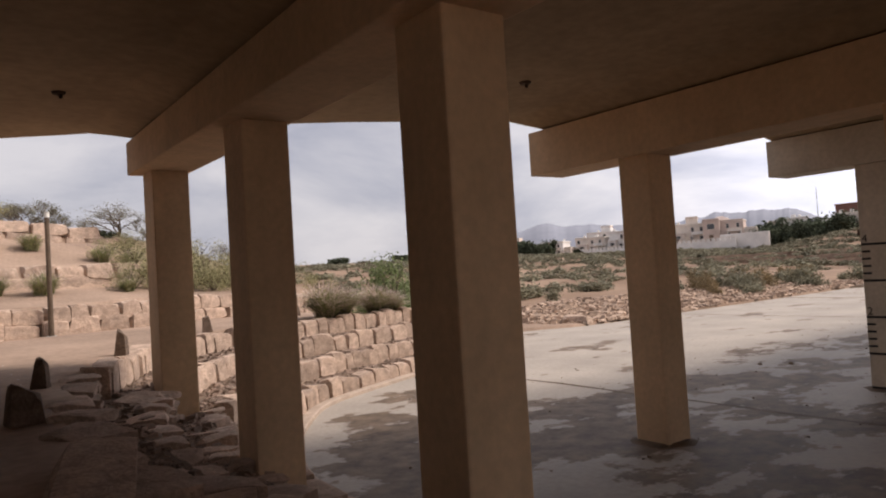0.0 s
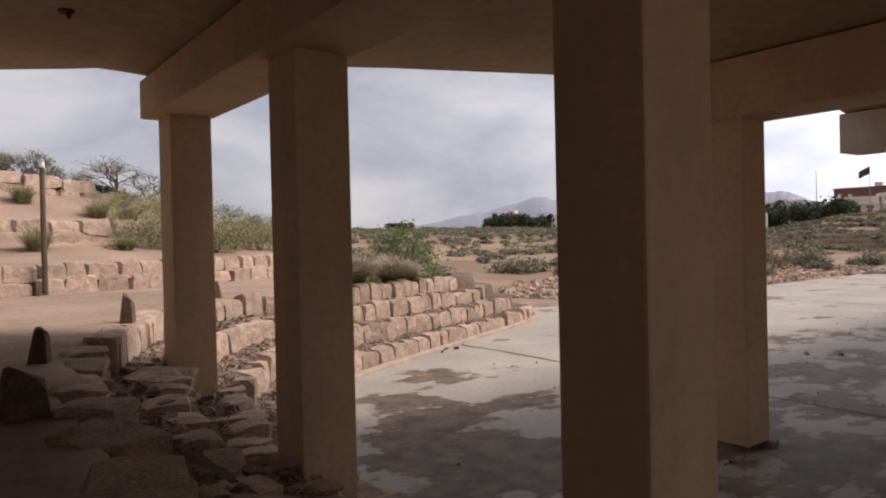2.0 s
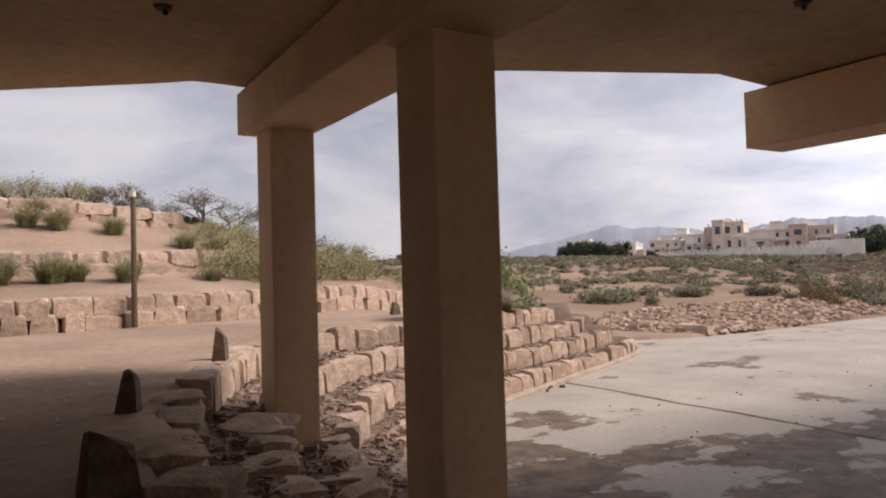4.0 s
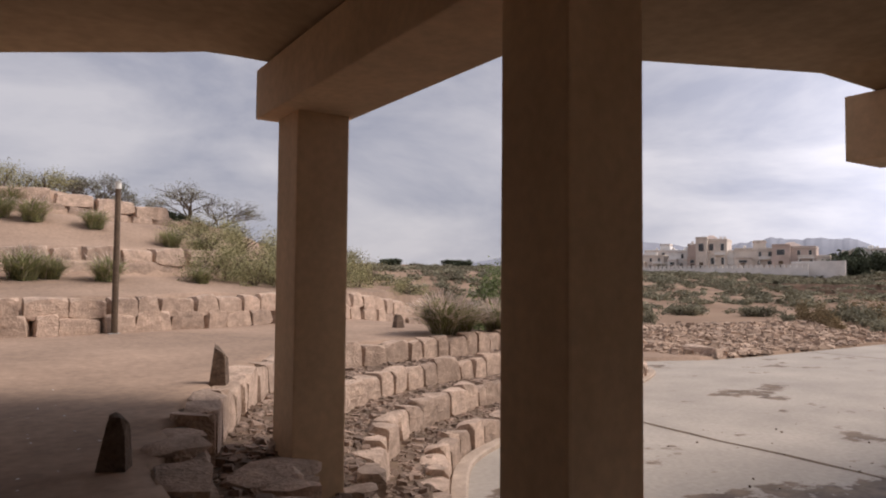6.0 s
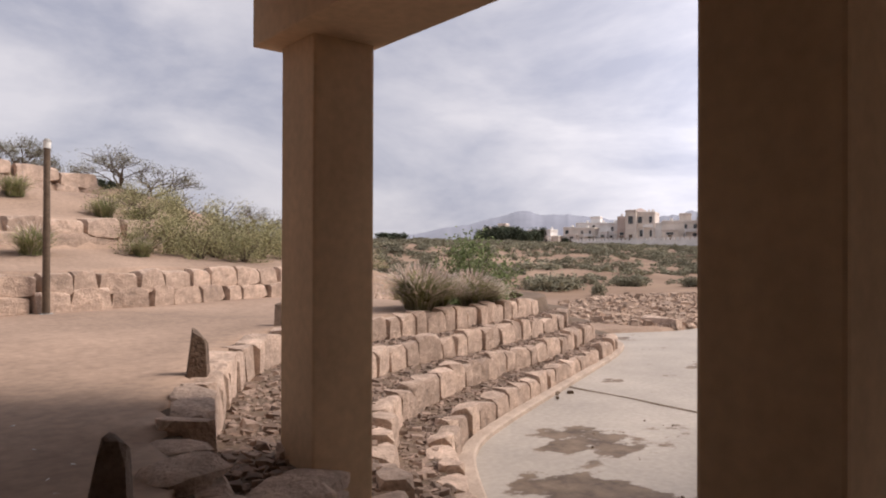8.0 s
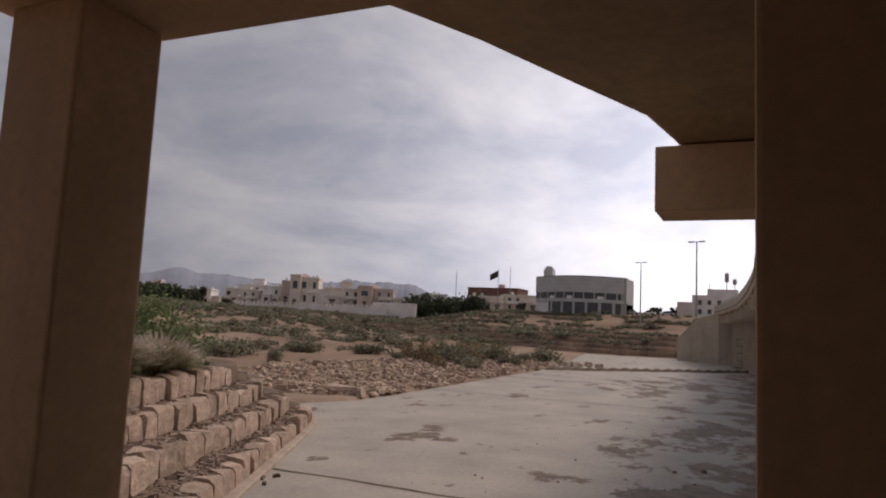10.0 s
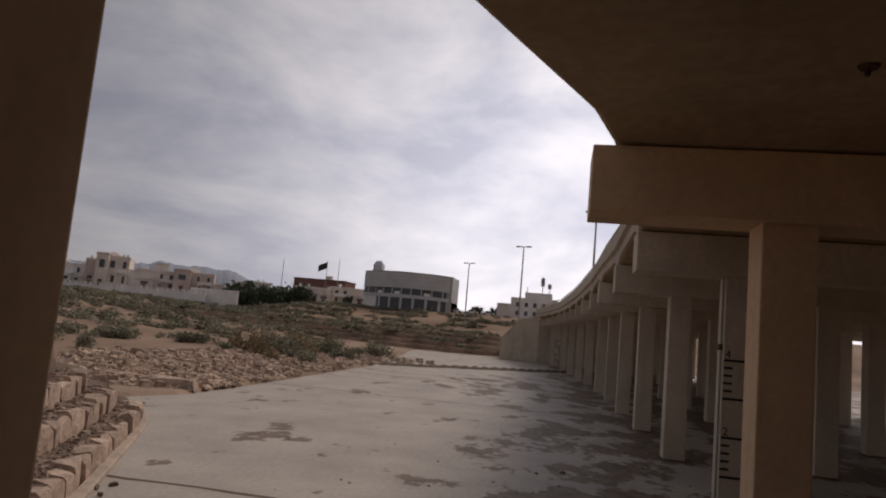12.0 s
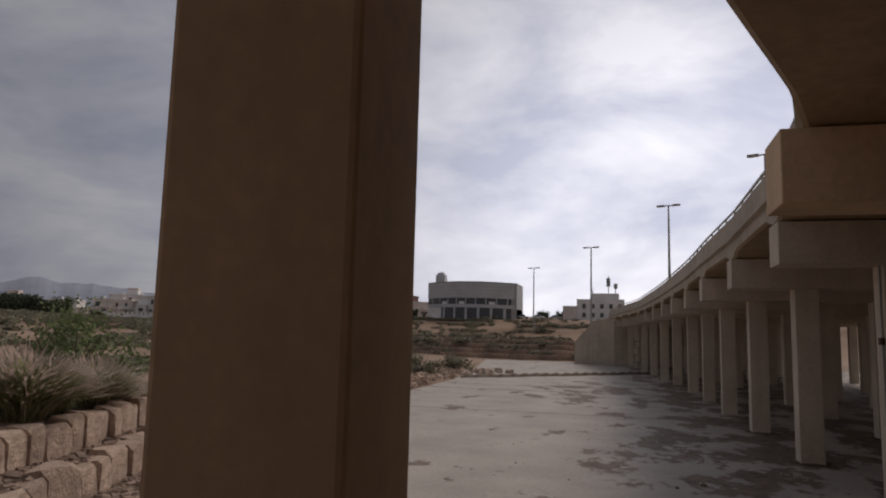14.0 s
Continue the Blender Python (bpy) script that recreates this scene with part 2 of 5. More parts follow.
def part(name, bm, mat, parent, label=""):
    me = bpy.data.meshes.new(name)
    bmesh.ops.recalc_face_normals(bm, faces=bm.faces)
    bm.to_mesh(me)
    bm.free()
    me.materials.append(mat)
    ob = new(name, me)
    ob.parent = parent
    if label:
        ob["label"] = label
    return ob


def box(x0, y0, z0, x1, y1, z1, bevel=0.0):
    bm = bmesh.new()
    bmesh.ops.create_cube(bm, size=1)
    bmesh.ops.scale(bm, vec=(x1 - x0, y1 - y0, z1 - z0), verts=bm.verts)
    bmesh.ops.translate(bm, vec=((x0 + x1) / 2, (y0 + y1) / 2, (z0 + z1) / 2), verts=bm.verts)
    if bevel:
        bmesh.ops.bevel(bm, geom=bm.edges[:], offset=bevel, segments=2, profile=0.6, affect="EDGES")
    return bm


def tube(x, y, z0, z1, r0, r1, sides=10):
    bm = bmesh.new()
    bmesh.ops.create_cone(bm, cap_ends=True, segments=sides, radius1=r0, radius2=r1, depth=z1 - z0)
    bmesh.ops.translate(bm, vec=(x, y, (z0 + z1) / 2), verts=bm.verts)
    return bm


def empty(name, x=0.0, y=0.0, z=0.0):
    ob = new(name)
    ob.location = (x, y, z)
    return ob


def resample(points, count):
    """Evenly spaced points on a rounded-off polyline."""
    p = np.array(points, float)
    for _ in range(3):
        q = [p[0]]
        for a, b in zip(p[:-1], p[1:]):
            q += [a * 0.75 + b * 0.25, a * 0.25 + b * 0.75]
        p = np.array(q + [p[-1]])
    d = np.concatenate([[0], np.cumsum(np.linalg.norm(np.diff(p, axis=0), axis=1))])
    s = np.linspace(0, d[-1], count)
    return np.stack([np.interp(s, d, p[:, 0]), np.interp(s, d, p[:, 1])], 1)


# ---- the plan ----
PLAZA = 2.35
TOP_EDGE = [(1.75, -8), (1.75, 6), (1.6, 9), (2.1, 12.5), (2.75, 15.5), (4.05, 18.6), (5.9, 21.8), (8.3, 24), (11, 24.6), (14, 25.4), (19.1, 27.2),
            (22.5, 29), (24.2, 31), (24, 33)]
KERB = [(5.6, -8), (5.6, 8), (5.8, 11.9), (7, 15.4), (8.63, 17.95), (9.95, 19.6), (12.4, 20.92), (16.1, 22.68), (19.4, 24.25), (23.4, 26.15), (26.5, 28.2),
        (27, 30), (26.5, 32)]
FAR_EDGE = [(26.5, 32), (30, 31), (33, 29.9), (38, 29.8), (47.7, 30.1), (68.5, 30.6), (95, 34), (128, 39.4)]
LOW_WALL = [(-30, 31.2), (-12, 30.6), (0.78, 30.6), (3.85, 30.9), (8, 32.4), (11, 33.7), (13, 34.4), (19, 38), (27, 43), (40, 52)]
top_line, kerb_line = resample(TOP_EDGE, 240), resample(KERB, 240)
low_wall_line = resample(LOW_WALL, 240)


def inside(poly, x, y):
    """Even-odd test on arrays."""
    hit = np.zeros(x.shape, bool)
    for (x0, y0), (x1, y1) in zip(poly, poly[1:] + poly[:1]):
        if y0 != y1:
            hit ^= ((y0 > y) != (y1 > y)) & (x < (x1 - x0) * (y - y0) / (y1 - y0) + x0)
    return hit


def step(a, b, v):
    t = np.clip((v - a) / (b - a), 0, 1)
    return t * t * (3 - 2 * t)


def waves(x, y):
    return (np.sin(x * 0.31 + y * 0.17) + np.sin(x * 0.13 - y * 0.37 + 1.7) + 0.6 * np.sin(x * 0.71 + y * 0.53 + 0.6)) / 2.6


SUNK = [tuple(p) for p in top_line] + FAR_EDGE[1:] + [(129, -260), (1.75, -260)]
HILL = [(float(x) - 0.25, float(y) + 0.75) for x, y in low_wall_line] + [(40, 900), (-900, 900), (-900, 31.9)]


def hill_height(x, y):
    """Terraced sand hill behind the low wall, falling away to the east."""
    back = y - np.interp(x, low_wall_line[:, 0], low_wall_line[:, 1])
    east = 1 - step(7, 27, x)
    rise = 0.8 * step(0, 7, back) + 1.15 * step(6.6, 7.4, back) + 1.9 * step(7.4, 15.4, back) + 1.3 * step(15.2, 16, back) + 1.4 * step(16, 30, back)
    drop = 1.6 * step(2, 9, x) * step(13, 19, back)
    return PLAZA + 1.1 + rise * (0.2 + 0.8 * east) - drop * east + 0.1 * waves(x * 1.7, y * 1.7)


def ground_height(x, y):
    x, y = np.asarray(x, float), np.asarray(y, float)
    far = y - np.interp(x, [p[0] for p in FAR_EDGE], [p[1] for p in FAR_EDGE])
    far = np.maximum(far, x - 129)
    flat = 0.12 + 0.5 * step(0, 14, far) + 1.1 * step(12, 40, far) + 4.4 * step(35, 115, far) + 4.0 * step(110, 240, far)
    flat += 4.2 * step(30, 96, x - 129) * (1 - step(85, 125, y)) * step(0, 12, far)
    flat += 0.18 * waves(x * 0.8, y * 0.8) * step(3, 15, far)
    bank = PLAZA - 2.0 * step(15, 31, x + 0.25 * (y - 30))
    west = 1 - step(14, 34, x)
    h = np.where(x < 36, bank * west + flat * (1 - west), flat)
    h = np.where(x < 12, PLAZA + 0.02 * waves(x * 3, y * 3), h)
    h = np.where(inside(HILL, x, y) & (x < 40), hill_height(x, y) * (1 - step(16, 38, x)) + np.maximum(h, flat) * step(16, 38, x), h)
    return np.where(inside(SUNK, x, y), -0.4, h)


def build_ground():
    xs = np.concatenate([np.linspace(-900, -60, 14), np.linspace(-50, -14, 19), np.arange(-12, 42, 0.45), np.arange(43, 130, 2.2), np.linspace(134, 320, 40),
                         np.linspace(350, 4000, 16)])
    ys = np.concatenate([np.linspace(-2500, -60, 14), np.linspace(-50, -10, 10), np.arange(-8, 62, 0.45), np.arange(63, 160, 2.2), np.linspace(164, 330, 34),
                         np.linspace(360, 4000, 16)])
    X, Y = np.meshgrid(xs, ys)
    Z = ground_height(X, Y)
    n = len(xs)
    verts = np.stack([X.ravel(), Y.ravel(), Z.ravel()], 1)
    i = (np.arange(len(ys) - 1)[:, None] * n + np.arange(n - 1)[None, :]).ravel()
    faces = np.stack([i, i + 1, i + 1 + n, i + n], 1)
    ob = mesh_object("ground", verts, faces, M_GROUND, smooth=True)
    return tagged(ob, "sandy brown earth with dry scrub reaching the horizon", "ground", kind="structure")


build_ground()


# ---- channel bed ----
def bed_polygon():
    return [tuple(p) for p in kerb_line] + FAR_EDGE[1:] + [(129, -70), (5.6, -70)]


def build_bed():
    bm = bmesh.new()
    vs = [bm.verts.new((x, y, 0.0)) for x, y in bed_polygon()]
    bm.faces.new(vs)
    bmesh.ops.triangulate(bm, faces=bm.faces[:])
    me = bpy.data.meshes.new("channel_bed")
    bm.to_mesh(me)
    bm.free()
    me.materials.append(M_BED)
    return tagged(new("channel_bed", me), "pale concrete channel bed with damp brown silt stains", "channel bed", kind="structure")


def bed_material():
    """Pale worn concrete with brown silt: patches of their own shape, thicker towards the piers."""
    m = material("channel_concrete", (0.39, 0.338, 0.286), 0.16, 0.3, 7.0, 0.66, 0.05, 0.006, spec=0.3)
    n, l = m.node_tree.nodes, m.node_tree.links
    b = n["Principled BSDF"]
    clean = b.inputs["Base Color"].links[0].from_socket
    geo = n.new("ShaderNodeNewGeometry")
    stretch = n.new("ShaderNodeMapping")
    stretch.inputs["Scale"].default_value = (0.8, 1.25, 1)
    nz = n.new("ShaderNodeTexNoise")
    nz.inputs["Scale"].default_value, nz.inputs["Detail"].default_value, nz.inputs["Roughness"].default_value = 0.34, 10.0, 0.62
    l.new(geo.outputs["Position"], stretch.inputs["Vector"])
    l.new(stretch.outputs["Vector"], nz.inputs["Vector"])
    xyz = n.new("ShaderNodeSeparateXYZ")
    l.new(geo.outputs["Position"], xyz.inputs["Vector"])
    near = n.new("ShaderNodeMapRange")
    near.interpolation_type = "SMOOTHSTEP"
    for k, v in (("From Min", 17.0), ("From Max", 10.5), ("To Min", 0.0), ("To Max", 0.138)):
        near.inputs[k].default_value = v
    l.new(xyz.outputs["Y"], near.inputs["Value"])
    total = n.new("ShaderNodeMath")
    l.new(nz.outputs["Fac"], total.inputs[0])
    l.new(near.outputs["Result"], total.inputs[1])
    last = total.outputs[0]
    for cx, cy, rx, ry, amount in ((24.9, 21.3, 0.9, 2.6, 0.1), (12.3, 18.9, 1.4, 1.7, 0.13), (9.9, 15.6, 1.3, 2.2, 0.15), (30.5, 14.9, 2.0, 2.0, 0.12),
                                   (23.7, 13.8, 1.0, 1.2, 0.12), (13.5, 14.0, 3.0, 2.0, 0.09), (8.5, 12.5, 1.5, 3.0, 0.14), (60, 18, 14, 5, 0.12)):
        to = n.new("ShaderNodeMapping")
        to.vector_type = "TEXTURE"
        to.inputs["Location"].default_value, to.inputs["Scale"].default_value = (cx, cy, 0), (rx, ry, 1)
        ln = n.new("ShaderNodeVectorMath")
        ln.operation = "LENGTH"
        fall = n.new("ShaderNodeMapRange")
        fall.interpolation_type = "SMOOTHSTEP"
        for k, v in (("From Min", 1.35), ("From Max", 0.3), ("To Min", 0.0), ("To Max", amount)):
            fall.inputs[k].default_value = v
        add = n.new("ShaderNodeMath")
        l.new(geo.outputs["Position"], to.inputs["Vector"])
        l.new(to.outputs["Vector"], ln.inputs[0])
        l.new(ln.outputs["Value"], fall.inputs["Value"])
        l.new(last, add.inputs[0])
        l.new(fall.outputs["Result"], add.inputs[1])
        last = add.outputs[0]
    silt = n.new("ShaderNodeTexNoise")
    silt.inputs["Scale"].default_value, silt.inputs["Detail"].default_value = 1.6, 10.0
    silt.inputs["Roughness"].default_value = 0.68
    l.new(geo.outputs["Position"], silt.inputs["Vector"])
    ragged = n.new("ShaderNodeMath")
    ragged.operation = "MULTIPLY_ADD"
    ragged.inputs[1].default_value = 0.32
    l.new(silt.outputs["Fac"], ragged.inputs[0])
    l.new(last, ragged.inputs[2])
    last = ragged.outputs[0]
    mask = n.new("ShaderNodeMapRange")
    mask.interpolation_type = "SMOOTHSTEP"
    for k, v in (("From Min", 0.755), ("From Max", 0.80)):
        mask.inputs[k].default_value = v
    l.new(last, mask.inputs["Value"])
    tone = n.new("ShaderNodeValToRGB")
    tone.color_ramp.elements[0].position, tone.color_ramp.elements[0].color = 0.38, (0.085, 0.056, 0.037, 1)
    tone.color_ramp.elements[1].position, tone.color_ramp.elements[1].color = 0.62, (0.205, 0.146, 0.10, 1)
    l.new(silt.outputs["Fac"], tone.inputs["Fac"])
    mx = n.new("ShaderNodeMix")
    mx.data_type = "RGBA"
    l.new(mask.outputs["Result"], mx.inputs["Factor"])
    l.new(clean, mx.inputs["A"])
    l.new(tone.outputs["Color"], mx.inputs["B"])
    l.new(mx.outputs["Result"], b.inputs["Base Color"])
    return m


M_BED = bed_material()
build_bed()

# ---- bridge ----
ROW_X = [4.49, 12.95, 21.32, 29.9, 38.4, 46.95, 55.5, 64.0, 72.5, 81.0, 89.5, 98.0, 106.5, 115.0]
ROW_OUT = [16.12, 9.6, 8.28, 8.45, 8.67, 8.9, 9.1, 9.44, 10.1, 10.85, 11.65, 12.5, 13.4, 14.2]
CAP_END = [16.29, 12.22, 10.65, 10.6, 10.8, 10.9, 11.2, 11.5, 11.95, 12.5, 13.25, 14.1, 15.0, 15.9]
EDGE_X = [-30, -8, 0.9, 2.91, 3.81, 5.2, 6.65, 8.0, 9.4, 10.4, 11.4, 12.38, 16, 21.3, 30, 38, 46.5, 55, 63, 72, 90, 117, 134]
EDGE_Y = [41, 24.4, 18.25, 16.9, 16.1, 15.3, 14.4, 13.72, 13.16, 12.74, 12.34, 11.92, 11.05, 10.6, 10.5, 10.7, 10.8, 11.1, 11.4, 11.85, 13.0, 16.5, 20]
DECK_WIDTH = 25.0


def deck_edge(x):
    return np.interp(x, EDGE_X, EDGE_Y)


def soffit(x):
    d = np.min(np.abs(np.asarray(x)[:, None] - np.array(ROW_X)[None, :]), axis=1) - 0.36
    return 7.29 + 0.24 * np.clip(d / 1.0, 0, 1)


def build_deck():
    xs = sorted(set(np.round(np.concatenate([np.arange(-28, 120, 0.9), *[[r - 1.36, r - 0.36, r + 0.36, r + 1.36] for r in ROW_X]]), 2)))
    xs = np.array(xs)
    low, edge = soffit(xs), deck_edge(xs)
    prof = [(-DECK_WIDTH, 0.0), (-0.1, 0.0), (0.0, 0.06), (0.0, 0.42), (0.14, 0.47), (0.14, 0.55), (-0.02, 0.6), (-0.06, 1.42), (-0.1, 1.46), (-0.26, 1.46),
            (-0.34, 0.75), (-DECK_WIDTH, 0.75)]
    verts, faces, k = [], [], len(prof)
    for i, x in enumerate(xs):
        for j, (dy, dz) in enumerate(prof):
            verts.append((x, edge[i] + dy, (low[i] if j < 3 or j == k else 7.53) + dz))
        if i:
            a, b = (i - 1) * k, i * k
            faces += [(a + j, a + (j + 1) % k, b + (j + 1) % k, b + j) for j in range(k)]
    faces += [tuple(range(k)), tuple(range((len(xs) - 1) * k, len(xs) * k))[::-1]]
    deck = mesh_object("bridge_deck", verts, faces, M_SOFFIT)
    # Outer faces go paler: sky light and underside shade are in the two tones.
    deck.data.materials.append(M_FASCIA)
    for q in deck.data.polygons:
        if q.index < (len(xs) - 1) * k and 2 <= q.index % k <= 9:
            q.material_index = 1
    return tagged(deck, "beige concrete bridge deck with haunched soffit and parapet", "bridge deck", kind="structure")


build_deck()


def build_column(x, y, z0, z1, w=0.78, d=0.81):
    bm = box(x - w / 2, y - d / 2, z0, x + w / 2, y + d / 2, z1, 0.03)
    return bm


def build_row(i):
    x, out, end = ROW_X[i], ROW_OUT[i], CAP_END[i]
    row = tagged(empty("bridge_pier", x, out, 0), "beige concrete pier row with square columns and cap beam", "bridge pier", "bridge piers")
    count = 6 if i == 0 else 5
    slope = 0.008 if i == 0 else 0.0
    y_in = end - DECK_WIDTH
    half = 0.68 if i == 0 else 0.57
    zb, zt = (6.54, 7.285) if i == 0 else (6.2, 7.285)
    bm = box(x - half, y_in, zb, x + (0.5 if i == 0 else half), end, zt, 0.025)
    for v in bm.verts:
        if v.co.z < zb + 0.2:
            v.co.z += slope * (v.co.y - 15.3)
    # The third row and those beyond it take the paler concrete.
    paint = M_CONCRETE if i < 2 else M_PIER
    ob = part("cap_beam", bm, paint, row)
    ob.matrix_parent_inverse = Matrix.Translation((-x, -out, 0))
    for k in range(count):
        y = (15.71, 10.275, 5.02, -0.3, -5.6, -8.2)[k] if i == 0 else out - 0.405 - k * 5.34
        foot = -0.2
        ob = part("column", build_column(x, y, foot, zb + 0.02 + slope * (y - 15.3)), paint, row)
        ob.matrix_parent_inverse = Matrix.Translation((-x, -out, 0))
        if 0 < i < 5 and k < 3:
            ring = tube(x, y, -0.02, 0.045, 0.78, 0.5, 18)
            for v in ring.verts:
                v.co.x += 0.07 * math.sin(v.co.y * 9 + k)
                v.co.y += 0.07 * math.sin(v.co.x * 8 + i)
            ob = part("silt_collar", ring, M_SILT, row, "dark silt heaped at the column foot")
            ob.matrix_parent_inverse = Matrix.Translation((-x, -out, 0))
    return row


piers = [build_row(i) for i in range(len(ROW_X))]


# ---- terraces ----
TIERS = 4
RISE = PLAZA / TIERS


def tier_line(i):
    """Front line of tier i, from the kerb upwards."""
    f = (0.06, 0.34, 0.64, 0.94)[i]
    return kerb_line + (top_line - kerb_line) * f


def build_terrace():
    verts, faces = [], []
    lines = []
    for i in range(TIERS):
        base, up = RISE * i, RISE * (i + 1)
        l = tier_line(i)
        inward = (top_line - kerb_line)
        inward = inward / np.linalg.norm(inward, axis=1)[:, None]
        lines += [(l + inward * 0.12, base - 0.05), (l + inward * 0.3, up - 0.07)]
    lines.append((top_line + inward * 1.2, PLAZA - 0.06))
    n = len(kerb_line)
    for l, z in lines:
        verts += [(x, y, z) for x, y in l]
    for r in range(len(lines) - 1):
        faces += [(r * n + k, r * n + k + 1, (r + 1) * n + k + 1, (r + 1) * n + k) for k in range(n - 1)]
    return tagged(mesh_object("terrace_bank", verts, faces, M_EARTH), "dark earth terraces stepping down to the channel", "terrace", kind="structure")


terrace = build_terrace()


def stone_mesh(seed, layers=1):
    """An irregular quarried block one metre across, centred on its base, with broken arrises; thick slabs part along their bedding."""
    rng = random.Random(seed)
    bm = bmesh.new()
    for k in range(layers):
        z0, z1 = k / layers, (k + 1) / layers + (0.02 if k < layers - 1 else 0)
        slip = (rng.uniform(-0.09, 0.09), rng.uniform(-0.09, 0.09)) if layers > 1 else (0, 0)
        cut = rng.uniform(0.02, 0.14) * k
        points = []
        for sx in (-1, 1):
            for sy in (-1, 1):
                cx = sx * (0.5 - cut * rng.random()) + rng.uniform(-0.1, 0.06) * sx + slip[0]
                cy = sy * (0.5 - cut * rng.random()) + rng.uniform(-0.07, 0.07) + slip[1]
                for z, sz in ((z0, -1), (z1, 1)):
                    cz = z + rng.uniform(-0.16, 0.05) / layers
                    c = rng.uniform(0.1, 0.22) if sz < 0 else rng.uniform(0.13, 0.31)
                    if sz > 0 and layers == 1:
                        cx, cy = cx * rng.uniform(0.8, 1.02), cy * rng.uniform(0.84, 1.0)
                    points += [(cx - sx * c, cy, cz), (cx, cy - sy * c, cz), (cx, cy, cz - sz * c * 0.8 / layers)]
        for _ in range(2):
            points.append((rng.uniform(-0.25, 0.25), rng.choice((-1, 1)) * rng.uniform(0.5, 0.57), (z0 + z1) / 2 + rng.uniform(-0.15, 0.15) / layers))
        vs = [bm.verts.new(p) for p in points]
        hull = bmesh.ops.convex_hull(bm, input=vs)
        bmesh.ops.delete(bm, geom=[g for g in hull["geom_interior"] if isinstance(g, bmesh.types.BMVert)], context="VERTS")
    me = bpy.data.meshes.new("stone")
    bm.to_mesh(me)
    bm.free()
    me.materials.append(M_BLOCK)
    me.polygons.foreach_set("use_smooth", [True] * len(me.polygons))
    me.set_sharp_from_angle(angle=radians(30))
    return me


STONES = [stone_mesh(s) for s in range(16)]
SLABS = [stone_mesh(50 + s, 3 + s % 2) for s in range(10)]


def lay_course(line, z, height, depth, parent, rng, length=(0.42, 1.05), skip=lambda x, y: False, name="stone", inset=0.0):
    """A course of single blocks along a line; the line's left-hand side is the wall's back."""
    d = np.concatenate([[0], np.cumsum(np.linalg.norm(np.diff(line, axis=0), axis=1))])
    s = 0.0
    while s < d[-1] - 0.3:
        L = rng.uniform(*length)
        shaded = name == "stone" and parent is terrace and np.interp(s, d, line[:, 1]) < 15
        L *= 1.5 if shaded else 1.0
        m = s + L / 2
        x, y = np.interp(m, d, line[:, 0]), np.interp(m, d, line[:, 1])
        x1, y1 = np.interp(m + 0.1, d, line[:, 0]), np.interp(m + 0.1, d, line[:, 1])
        ang = math.atan2(y1 - y, x1 - x)
        s += L
        if skip(x, y):
            continue
        ob = new(name, rng.choice(SLABS if shaded else STONES))
        h = height * rng.uniform(0.9, 1.16)
        dep = depth * rng.uniform(0.85, 1.15) * (1.5 if shaded else 1.0)
        off = dep / 2 + rng.uniform(-0.06, 0.05) + inset
        zz = z(x, y) if callable(z) else z
        px, py = x - math.sin(ang) * off, y + math.cos(ang) * off
        ob.matrix_basis = pose(px, py, zz - 0.03, rng.uniform(-3, 3) * (2 if shaded else 1), rng.uniform(-3, 3) * (2 if shaded else 1), math.degrees(ang) + rng.uniform(-9, 9) * (3 if shaded else 1) + rng.choice((0, 180)))
        ob.scale = (L * rng.uniform(0.93, 1.02) * (0.88 if shaded else 1), dep * 1.05 * (rng.uniform(0.8, 1) if shaded else 1), h * 1.05)
        ob.parent = parent


rng = random.Random(5)
for i in range(TIERS):
    lay_course(tier_line(i), RISE * i, RISE, 0.5, terrace, rng, skip=lambda x, y: y < 1.5 or x > (25.2, 23.8, 22.2, 20.6)[i])
low_wall = tagged(empty("retaining_wall", 0, 31, PLAZA), "low dry-stone wall of two courses of sandstone blocks", "stone wall", kind="structure")
low_wall.location = (0, 0, 0)
for c in range(2):
    lay_course(low_wall_line, lambda x, y: float(min(PLAZA, ground_height(x - 0.2, y - 0.8))) + c * 0.58, 0.58, 0.6, low_wall, rng, (0.75, 1.35),
               skip=lambda x, y: x < -14 or x > 24, inset=0.1 * c)


def build_kerb():
    inward = top_line - kerb_line
    inward = inward / np.linalg.norm(inward, axis=1)[:, None]
    rows = [(-0.16, -0.1), (-0.15, 0.09), (-0.1, 0.12), (0.2, 0.12), (0.3, -0.1)]
    verts, faces, n = [], [], len(kerb_line)
    for o, z in rows:
        verts += [(p[0], p[1], z) for p in kerb_line + inward * o]
    for r in range(len(rows) - 1):
        faces += [(r * n + k, r * n + k + 1, (r + 1) * n + k + 1, (r + 1) * n + k) for k in range(n - 1)]
    return tagged(mesh_object("kerb", verts, faces, M_KERB), "pale mortar kerb at the foot of the stone terraces", "kerb", kind="structure")


build_kerb()


